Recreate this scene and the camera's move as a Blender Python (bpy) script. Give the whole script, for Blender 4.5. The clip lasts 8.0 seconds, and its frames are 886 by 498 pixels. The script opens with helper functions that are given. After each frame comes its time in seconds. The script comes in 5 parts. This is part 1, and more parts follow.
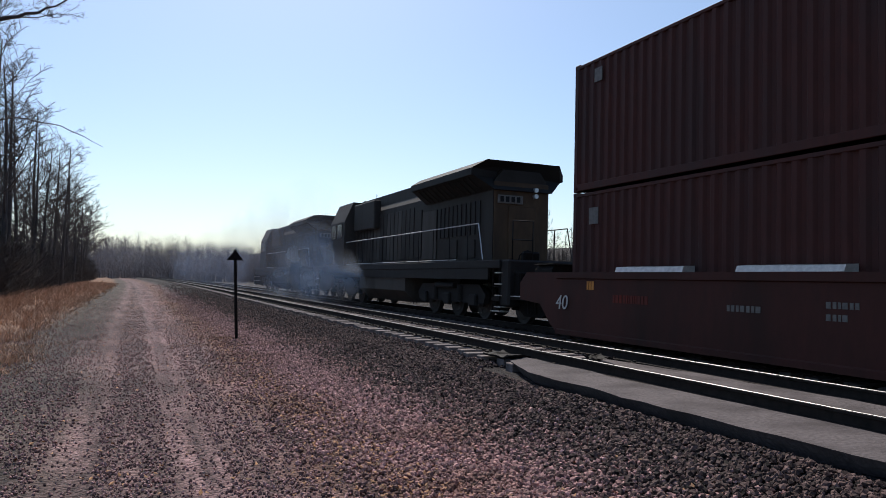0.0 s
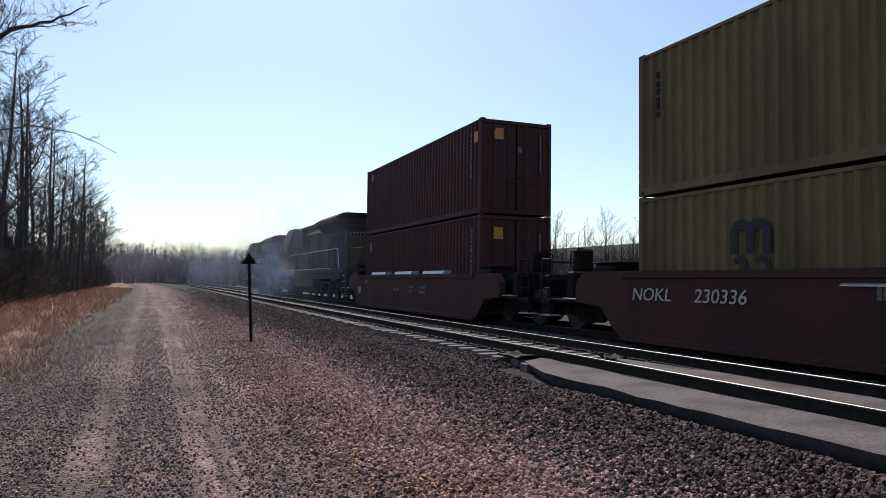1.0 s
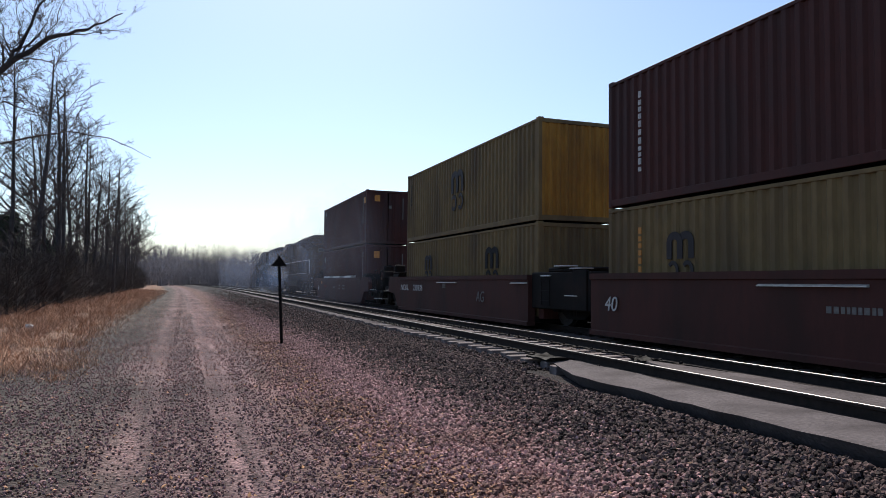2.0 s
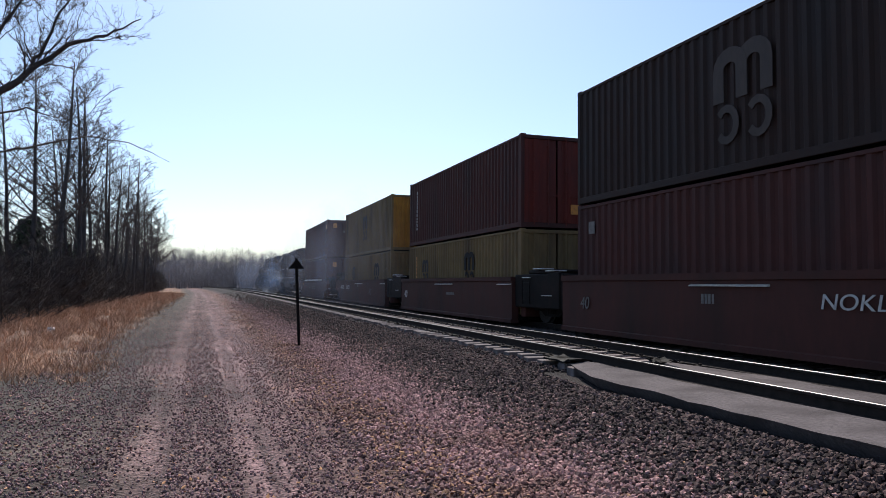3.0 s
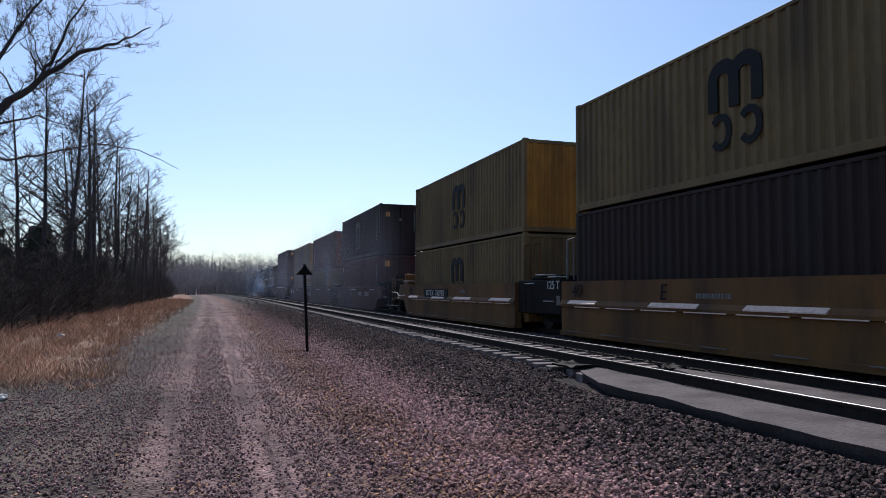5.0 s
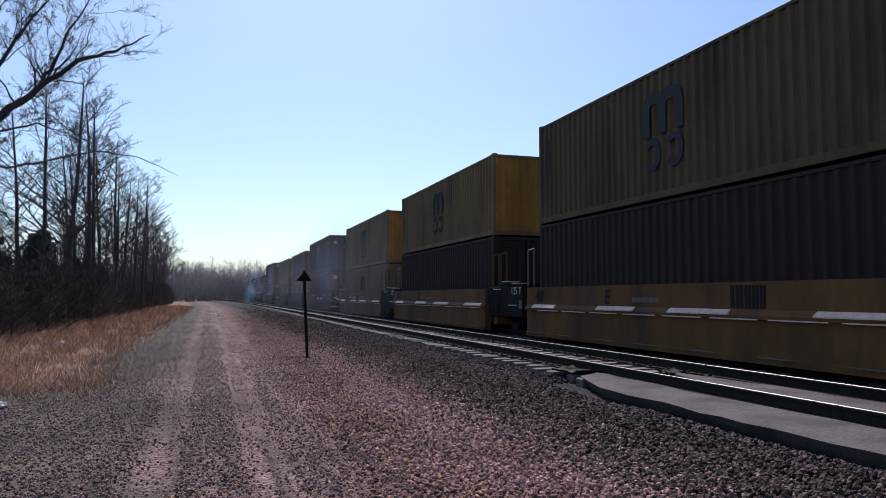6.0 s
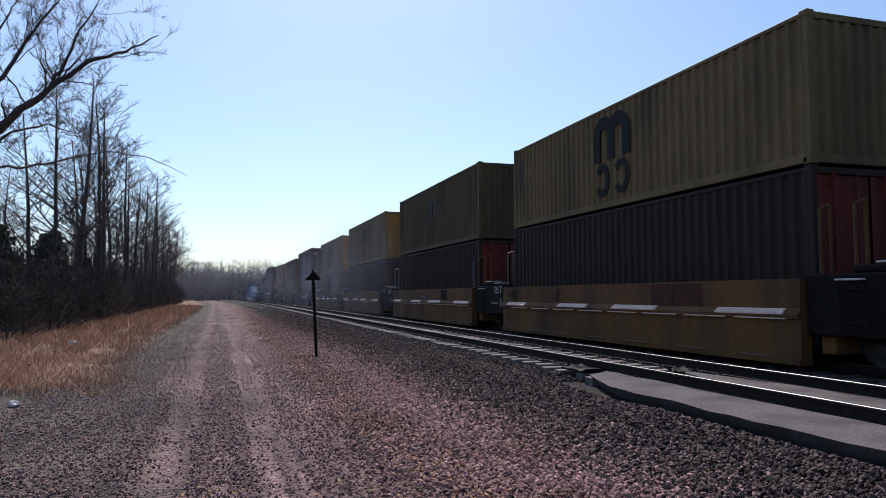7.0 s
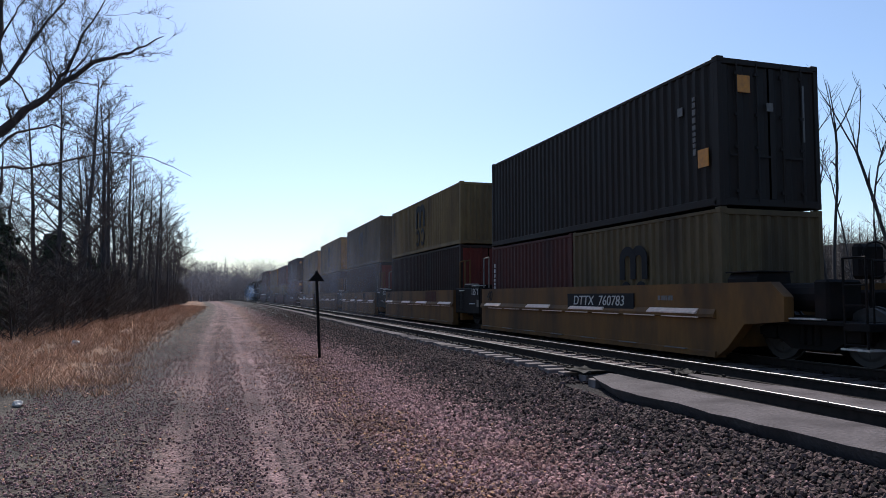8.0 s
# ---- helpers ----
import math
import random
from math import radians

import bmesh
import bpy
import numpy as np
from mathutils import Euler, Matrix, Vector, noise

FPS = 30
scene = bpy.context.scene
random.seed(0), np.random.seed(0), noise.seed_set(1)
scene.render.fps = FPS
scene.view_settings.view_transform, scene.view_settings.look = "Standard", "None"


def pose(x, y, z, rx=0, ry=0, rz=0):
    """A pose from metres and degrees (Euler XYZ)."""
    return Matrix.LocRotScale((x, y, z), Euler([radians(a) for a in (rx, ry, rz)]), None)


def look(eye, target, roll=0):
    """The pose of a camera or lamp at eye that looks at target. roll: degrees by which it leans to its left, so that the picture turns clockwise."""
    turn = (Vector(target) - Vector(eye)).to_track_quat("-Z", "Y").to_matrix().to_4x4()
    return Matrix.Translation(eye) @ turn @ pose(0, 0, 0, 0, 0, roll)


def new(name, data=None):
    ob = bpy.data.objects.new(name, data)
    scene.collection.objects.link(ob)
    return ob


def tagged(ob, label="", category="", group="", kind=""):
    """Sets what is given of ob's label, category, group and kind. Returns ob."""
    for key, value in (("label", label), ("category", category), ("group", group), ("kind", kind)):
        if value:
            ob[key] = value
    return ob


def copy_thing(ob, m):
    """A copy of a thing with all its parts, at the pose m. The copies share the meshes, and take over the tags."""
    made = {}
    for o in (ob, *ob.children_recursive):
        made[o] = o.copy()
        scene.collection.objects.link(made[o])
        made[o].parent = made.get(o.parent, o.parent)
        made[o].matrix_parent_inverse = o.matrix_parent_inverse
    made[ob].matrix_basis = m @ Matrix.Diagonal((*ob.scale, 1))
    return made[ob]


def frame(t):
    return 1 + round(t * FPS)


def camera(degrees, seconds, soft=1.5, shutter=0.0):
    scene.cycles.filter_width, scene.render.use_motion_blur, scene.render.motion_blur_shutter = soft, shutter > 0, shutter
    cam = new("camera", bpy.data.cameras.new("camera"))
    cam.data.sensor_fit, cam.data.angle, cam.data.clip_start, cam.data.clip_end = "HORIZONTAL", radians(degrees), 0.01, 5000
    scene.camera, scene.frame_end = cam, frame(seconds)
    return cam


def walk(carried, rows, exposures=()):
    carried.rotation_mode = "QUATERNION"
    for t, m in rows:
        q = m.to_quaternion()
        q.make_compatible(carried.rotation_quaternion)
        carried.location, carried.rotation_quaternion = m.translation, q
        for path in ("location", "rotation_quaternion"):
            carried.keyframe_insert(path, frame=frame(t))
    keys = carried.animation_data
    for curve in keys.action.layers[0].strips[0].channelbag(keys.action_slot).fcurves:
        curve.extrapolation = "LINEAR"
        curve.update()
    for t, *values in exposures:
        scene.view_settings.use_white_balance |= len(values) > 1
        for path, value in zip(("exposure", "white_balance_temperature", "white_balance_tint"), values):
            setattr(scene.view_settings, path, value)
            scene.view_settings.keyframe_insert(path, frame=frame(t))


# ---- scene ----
# Camera: stands beside the road, panning slowly.
cam = camera(63.63, 8.0, soft=0.9)
EYE = (0.0, 0.0, 1.087)
AIM = [  # seconds, yaw, pitch, roll
    (0.0, -23.30, 2.54, -1.42), (0.5, -23.14, 2.63, -1.10), (1.0, -22.25, 2.61, -0.70),
    (1.5, -21.12, 2.63, -0.68), (3.0, -18.64, 2.86, -0.39), (3.5, -18.69, 2.73, -0.39),
    (4.0, -18.70, 3.05, -0.32), (4.5, -18.12, 3.15, -0.50), (6.0, -18.02, 3.78, -0.03),
    (6.5, -17.67, 3.68, -0.07), (7.0, -17.33, 3.68, 0.10), (7.5, -17.18, 3.79, -0.21),
    (8.0, -17.06, 3.79, -0.08)]
walk(cam, [(t, pose(*EYE, 90 + p, r, y)) for t, y, p, r in AIM],
     exposures=[(0.0, -0.18, 6250, 8), (0.7, -0.03, 6300, 8), (3.5, 0.05, 6050, 9), (4.5, -0.22, 5850, 9), (8.0, -0.10, 5980, 9)])

# Sky and sun: low-haze spring day, sun ahead along the line and a little to its far side.
SUN_AZ, SUN_EL = 9.0, 50.0
world = bpy.data.worlds.new("sky")
scene.world = world
world.use_nodes = True
wn = world.node_tree
sky = wn.nodes.new("ShaderNodeTexSky")
sky.sky_type = "NISHITA"
sky.sun_disc = False
sky.sun_elevation, sky.sun_rotation = radians(SUN_EL), radians(SUN_AZ)
sky.air_density, sky.dust_density, sky.ozone_density = 1.0, 1.0, 3.0
wn.links.new(sky.outputs[0], wn.nodes["Background"].inputs[0])
wn.nodes["Background"].inputs[1].default_value = 0.148
sun = new("sun", bpy.data.lights.new("sun", "SUN"))
sun.data.energy, sun.data.angle, sun.data.color = 5.0, radians(0.6), (1.0, 0.90, 0.80)
sun_way = Vector((math.sin(radians(SUN_AZ)) * math.cos(radians(SUN_EL)),
                  math.cos(radians(SUN_AZ)) * math.cos(radians(SUN_EL)), math.sin(radians(SUN_EL))))
sun.matrix_world = look(sun_way * 200, (0, 0, 0))


# ---------------------------------------------------------------- materials
def surface(name, light, dark, scale=6.0, rough=0.6, metal=0.0, bump=0.15, dirt=None, dirt_scale=0.8,
            dirt_at=0.55, island=0.0, gloss=0.5, stretch=(1, 1, 1)):
    """Two-scale procedural surface: fine grain between light and dark, broad dirt, relief."""
    m = bpy.data.materials.new(name)
    m.use_nodes = True
    n, l = m.node_tree.nodes, m.node_tree.links
    b = n["Principled BSDF"]
    tc = n.new("ShaderNodeTexCoord")
    mp = n.new("ShaderNodeMapping")
    mp.inputs["Scale"].default_value = stretch
    l.new(tc.outputs["Object"], mp.inputs[0])
    fine = n.new("ShaderNodeTexNoise")
    fine.inputs["Scale"].default_value, fine.inputs["Detail"].default_value = scale, 6
    l.new(mp.outputs[0], fine.inputs[0])
    ramp = n.new("ShaderNodeValToRGB")
    ramp.color_ramp.elements[0].position, ramp.color_ramp.elements[1].position = 0.3, 0.7
    ramp.color_ramp.elements[0].color, ramp.color_ramp.elements[1].color = (*dark, 1), (*light, 1)
    l.new(fine.outputs[0], ramp.inputs[0])
    col = ramp.outputs[0]
    if dirt:
        wide = n.new("ShaderNodeTexNoise")
        wide.inputs["Scale"].default_value, wide.inputs["Detail"].default_value = dirt_scale, 5
        l.new(mp.outputs[0], wide.inputs[0])
        edge = n.new("ShaderNodeMapRange")
        edge.inputs[1].default_value, edge.inputs[2].default_value = dirt_at - 0.08, dirt_at + 0.2
        l.new(wide.outputs[0], edge.inputs[0])
        mix = n.new("ShaderNodeMixRGB")
        l.new(edge.outputs[0], mix.inputs[0])
        l.new(col, mix.inputs[1])
        mix.inputs[2].default_value = (*dirt, 1)
        col = mix.outputs[0]
    if island:
        geo = n.new("ShaderNodeNewGeometry")
        hsv = n.new("ShaderNodeHueSaturation")
        span = n.new("ShaderNodeMapRange")
        span.inputs[3].default_value, span.inputs[4].default_value = 1 - island, 1 + island
        l.new(geo.outputs["Random Per Island"], span.inputs[0])
        l.new(span.outputs[0], hsv.inputs["Value"])
        l.new(col, hsv.inputs["Color"])
        col = hsv.outputs[0]
    l.new(col, b.inputs["Base Color"])
    rr = n.new("ShaderNodeMapRange")
    rr.inputs[3].default_value, rr.inputs[4].default_value = max(rough - 0.12, 0.05), min(rough + 0.12, 1)
    l.new(fine.outputs[0], rr.inputs[0])
    l.new(rr.outputs[0], b.inputs["Roughness"])
    b.inputs["Metallic"].default_value = metal
    b.inputs["Specular IOR Level"].default_value = gloss
    if bump:
        bp = n.new("ShaderNodeBump")
        bp.inputs["Strength"].default_value, bp.inputs["Distance"].default_value = bump, 0.02
        l.new(fine.outputs[0], bp.inputs["Height"])
        l.new(bp.outputs[0], b.inputs["Normal"])
    return m




def paint(name, c, dirt=None, rough=0.68, at=0.52):
    return surface(name, c, tuple(v * 0.72 for v in c), 9, rough, 0, 0.05,
                   dirt or tuple(v * 0.45 + 0.012 for v in c), 1.1, at, gloss=0.2, stretch=(1, 1, 0.35))


# Container ends get a brighter yellow than their sand-yellow sides.
end_yellow = paint("end_face_yellow", (0.42, 0.20, 0.032), (0.19, 0.09, 0.022))
sand_yellow = paint("sand_yellow_paint", (0.200, 0.134, 0.058), (0.098, 0.066, 0.036))
dull_yellow = paint("dull_yellow_paint", (0.118, 0.082, 0.040), (0.056, 0.040, 0.023))
maroon = paint("maroon_paint", (0.078, 0.026, 0.021))
dark_brown = paint("dark_brown_paint", (0.036, 0.0195, 0.0150))
rust_red = paint("rust_red_paint", (0.165, 0.030, 0.020))
charcoal = paint("charcoal_paint", (0.025, 0.018, 0.0145))
faint_mark = paint("faint_pale_marking", (0.075, 0.058, 0.050))
slate = paint("slate_paint", (0.046, 0.038, 0.039))
car_yellow = paint("car_yellow_paint", (0.178, 0.084, 0.024), (0.062, 0.033, 0.016), at=0.46)
car_red = paint("car_red_paint", (0.072, 0.0245, 0.019), (0.032, 0.0155, 0.012))
black_steel = surface("black_steel", (0.011, 0.0085, 0.0078), (0.005, 0.0045, 0.004), 8, 0.7, 0, 0.1, (0.023, 0.013, 0.010), 1.5, 0.6, gloss=0.12)
loco_paint = paint("loco_grey_paint", (0.038, 0.032, 0.028), (0.021, 0.016, 0.013))
loco_tan = paint("loco_tan_paint", (0.100, 0.062, 0.036), (0.040, 0.027, 0.018))
loco_dark = paint("loco_dark_paint", (0.021, 0.018, 0.017))
# Ledge plates and lips, far paler than the yellow car body.
salmon_plate = surface("pale_salmon_plate", (0.80, 0.58, 0.46), (0.58, 0.42, 0.33), 12, 0.4, 0.0, 0.05)
loco_pale = paint("loco_weathered_grey_paint", (0.070, 0.060, 0.052), (0.032, 0.025, 0.020))
pale_plate = surface("pale_metal_plate", (0.62, 0.58, 0.52), (0.42, 0.38, 0.34), 12, 0.38, 0.3, 0.05)
galvanised = surface("galvanised_steel", (0.60, 0.60, 0.60), (0.42, 0.42, 0.42), 20, 0.4, 0.6, 0.04)
white_mark = surface("white_marking", (0.55, 0.53, 0.50), (0.36, 0.34, 0.32), 14, 0.6, 0, 0.02)
dark_mark = surface("dark_marking", (0.016, 0.015, 0.016), (0.010, 0.009, 0.010), 14, 0.75, 0, 0.02, gloss=0.2)
orange_mark = surface("orange_marking", (0.60, 0.24, 0.03), (0.42, 0.16, 0.03), 14, 0.6, 0, 0.02)
grey_mark = surface("faded_grey_marking", (0.17, 0.155, 0.14), (0.10, 0.092, 0.085), 14, 0.7, 0, 0.02)
rail_side = surface("rail_side", (0.034, 0.025, 0.021), (0.016, 0.012, 0.010), 12, 0.8, 0.0, 0.2, gloss=0.15)
rail_head = surface("polished_rail_head", (0.26, 0.25, 0.245), (0.15, 0.145, 0.14), 3, 0.42, 1.0, 0.02)
wheel_steel = surface("wheel_steel", (0.06, 0.05, 0.045), (0.03, 0.026, 0.023), 9, 0.6, 0.3, 0.1)
tie_wood = surface("weathered_tie", (0.272, 0.215, 0.200), (0.136, 0.104, 0.096), 5, 0.85, 0, 0.5, (0.080, 0.063, 0.059), 1.3,
                   0.55, stretch=(0.3, 2.5, 2.5))
asphalt = surface("old_asphalt", (0.150, 0.128, 0.128), (0.082, 0.070, 0.070), 26, 0.9, 0, 0.8, (0.060, 0.050, 0.050), 1.6, 0.5, gloss=0.2)
stone = surface("ballast_stone", (0.130, 0.083, 0.073), (0.023, 0.015, 0.013), 18, 0.85, 0, 0.3, (0.100, 0.060, 0.052), 0.5, 0.55,
                island=0.9, gloss=0.25)
pink_gravel = surface("pale_pinkish_gravel", (0.44, 0.258, 0.235), (0.22, 0.128, 0.116), 16, 0.85, 0, 0.25, (0.17, 0.086, 0.058), 0.6, 0.54, island=0.75, gloss=0.25)
gravel = surface("road_gravel_stone", (0.35, 0.208, 0.188), (0.17, 0.101, 0.092), 20, 0.85, 0, 0.2, island=0.75, gloss=0.25)
bark = surface("bare_bark", (0.085, 0.064, 0.058), (0.038, 0.030, 0.027), 7, 0.9, 0, 0.5, stretch=(1, 1, 0.3))
# Darkened copy of the bark: backlight painted in for trees beyond the track.
shade_bark = surface("backlit_bare_bark", (0.050, 0.040, 0.038), (0.024, 0.020, 0.019), 7, 0.9, 0, 0.4, stretch=(1, 1, 0.3))
# Bark paled to lilac grey: aerial haze put into the colour of far trees.
far_bark = surface("hazed_far_wood", (0.130, 0.110, 0.122), (0.072, 0.061, 0.070), 0.4, 0.95, 0, 0)
hill_twig = surface("hillside_twig", (0.062, 0.045, 0.037), (0.034, 0.025, 0.021), 0.4, 0.95, 0, 0, island=0.4)
twig = surface("brush_twig", (0.060, 0.044, 0.037), (0.030, 0.023, 0.019), 3, 0.9, 0, 0, island=0.5)
leaf_green = surface("dark_evergreen_leaf", (0.055, 0.065, 0.030), (0.03, 0.038, 0.02), 2, 0.75, 0, 0, island=0.6)
dry_grass = surface("dry_grass", (0.55, 0.33, 0.20), (0.28, 0.155, 0.092), 1.5, 0.85, 0, 0, island=0.5)
dead_leaf = surface("dead_leaf", (0.42, 0.21, 0.09), (0.24, 0.12, 0.06), 5, 0.8, 0, 0, island=0.6)
glass = surface("dark_window", (0.02, 0.022, 0.025), (0.015, 0.016, 0.018), 3, 0.08, 0, 0)


# ---------------------------------------------------------------- building helpers
def part(name, bm, material, parent=None, label="", smooth=False):
    """Links a bmesh as one mesh object, under its thing."""
    me = bpy.data.meshes.new(name)
    bmesh.ops.recalc_face_normals(bm, faces=bm.faces)
    bm.to_mesh(me)
    bm.free()
    me.materials.append(material)
    if smooth:
        me.polygons.foreach_set("use_smooth", [True] * len(me.polygons))
    ob = new(name, me)
    if parent:
        ob.parent = parent
    if label:
        ob["label"] = label
    return ob


def raw(name, verts, faces, material, parent=None, smooth=False):
    me = bpy.data.meshes.new(name)
    me.from_pydata(verts, [], faces)
    me.materials.append(material)
    if smooth:
        me.polygons.foreach_set("use_smooth", [True] * len(me.polygons))
    me.update()
    ob = new(name, me)
    if parent:
        ob.parent = parent
    return ob


def box(bm, x0, x1, y0, y1, z0, z1, bevel=0.0):
    m = pose((x0 + x1) / 2, (y0 + y1) / 2, (z0 + z1) / 2) @ Matrix.Diagonal((abs(x1 - x0), abs(y1 - y0), abs(z1 - z0), 1))
    made = bmesh.ops.create_cube(bm, size=1, matrix=m)["verts"]
    if bevel:
        edges = list({e for v in made for e in v.link_edges})
        bmesh.ops.bevel(bm, geom=edges, offset=bevel, segments=1, affect="EDGES")
    return bm


def rod(bm, a, b, r, sides=6, r2=None):
    a, b = Vector(a), Vector(b)
    d = b - a
    m = Matrix.Translation((a + b) / 2) @ d.to_track_quat("Z", "Y").to_matrix().to_4x4()
    bmesh.ops.create_cone(bm, cap_ends=True, segments=sides, radius1=r, radius2=r if r2 is None else r2,
                          depth=d.length, matrix=m)
    return bm


def extrude(bm, outline, y0, y1):
    """A prism along y from a closed outline of (x, z)."""
    a = [bm.verts.new((x, y0, z)) for x, z in outline]
    b = [bm.verts.new((x, y1, z)) for x, z in outline]
    bm.faces.new(a)
    bm.faces.new(list(reversed(b)))
    for i in range(len(outline)):
        j = (i + 1) % len(outline)
        bm.faces.new((a[j], a[i], b[i], b[j]))
    return bm


def nb():
    return bmesh.new()


SIDE_FACING = Matrix(((0, 0, -1, 0), (-1, 0, 0, 0), (0, 1, 0, 0), (0, 0, 0, 1)))


def lettering(text, height, material, parent, at, wide=1.0, slant=0.16):
    """Raised letters on a side that faces -x; at: the centre."""
    cu = bpy.data.curves.new("lettering", "FONT")
    cu.body, cu.size, cu.extrude = text, height / 0.72, 0.004
    cu.align_x, cu.align_y = "CENTER", "CENTER"
    tmp = new("lettering_curve", cu)
    bpy.context.view_layer.update()
    me = bpy.data.meshes.new_from_object(tmp.evaluated_get(bpy.context.evaluated_depsgraph_get()))
    bpy.data.objects.remove(tmp)
    bpy.data.curves.remove(cu)
    me.transform(Matrix.Translation(at) @ SIDE_FACING @ Matrix(((wide, slant * wide, 0, 0), (0, 1, 0, 0), (0, 0, 1, 0), (0, 0, 0, 1))))
    bm = nb()
    bm.from_mesh(me)
    bpy.data.meshes.remove(me)
    bm.verts.ensure_lookup_table()
    left = set(bm.verts)
    while left:
        island, todo = set(), [next(v for v in bm.verts if v in left)]
        while todo:
            v = todo.pop()
            if v in island:
                continue
            island.add(v)
            todo += [e.other_vert(v) for e in v.link_edges]
        left -= island
        index = {v: i for i, v in enumerate(island)}
        raw("letter", [tuple(v.co) for v in index], [[index[v] for v in f.verts] for f in bm.faces if f.verts[0] in index], material, parent)
    bm.free()


# ---------------------------------------------------------------- the line of the track
CX = 10.28         # centre of the far track, which the train runs on
NEAR = 6.79        # centre of the near, empty track


def bend(y):
    """Sideways shift of track and road: a gentle left-hand curve far ahead."""
    k, y0, y1 = 1.67e-4, 70.0, 240.0
    if y < y0:
        return 0.0
    if y < y1:
        return -k * (y - y0) ** 2
    return -k * (y1 - y0) ** 2 - 2 * k * (y1 - y0) * (y - y1)


def slope(y):
    return (bend(y + 0.5) - bend(y - 0.5))


def smooth_step(a, b, v):
    t = min(max((v - a) / (b - a), 0), 1)
    return t * t * (3 - 2 * t)


def ground_z(d, y):
    """Height of the ground at d metres right of the camera's own line."""
    z = -0.53
    z += 0.06 * smooth_step(-2.4, -3.6, d) + 0.08 * smooth_step(-5.5, -8, d)
    for rut in (-0.46, 0.55):
        z -= 0.035 * math.exp(-((d - rut) / 0.2) ** 2)
    z += 0.02 * math.exp(-((d - 0.05) / 0.25) ** 2)
    z += 0.05 * smooth_step(2.4, 3.6, d) + 0.24 * smooth_step(3.5, 5.0, d) - (0.07 - 0.04 * smooth_step(10.2, 10.9, y)) * (smooth_step(4.75, 5.0, d) - smooth_step(5.95, 6.1, d))
    z -= 0.75 * smooth_step(12.6, 14.8, d)
    if d > 40:
        z += 15.0 * smooth_step(50, 150, d)
    if y > 240:
        z += 9.0 * smooth_step(260, 420, y)
    if d < -15:
        z += 3.0 * smooth_step(-20, -120, d)
    z += 0.03 * noise.noise((d * 1.1, y * 0.35, 9.4)) * smooth_step(-6, -3, d) * (1 - smooth_step(2.0, 3.2, d))
    z += 0.02 * noise.noise((d * 0.9, y * 0.5, 3.1)) + 0.012 * noise.noise((d * 3, y * 2, 7.7))
    return z


def graded(lo, hi, step, near, grow):
    """Even steps within lo..hi, growing outside to reach near[0]..near[1]."""
    v = list(np.arange(lo, hi + 1e-6, step))
    s = step
    while v[-1] < near[1]:
        s *= grow
        v.append(v[-1] + s)
    s = step
    while v[0] > near[0]:
        s *= grow
        v.insert(0, v[0] - s)
    return v


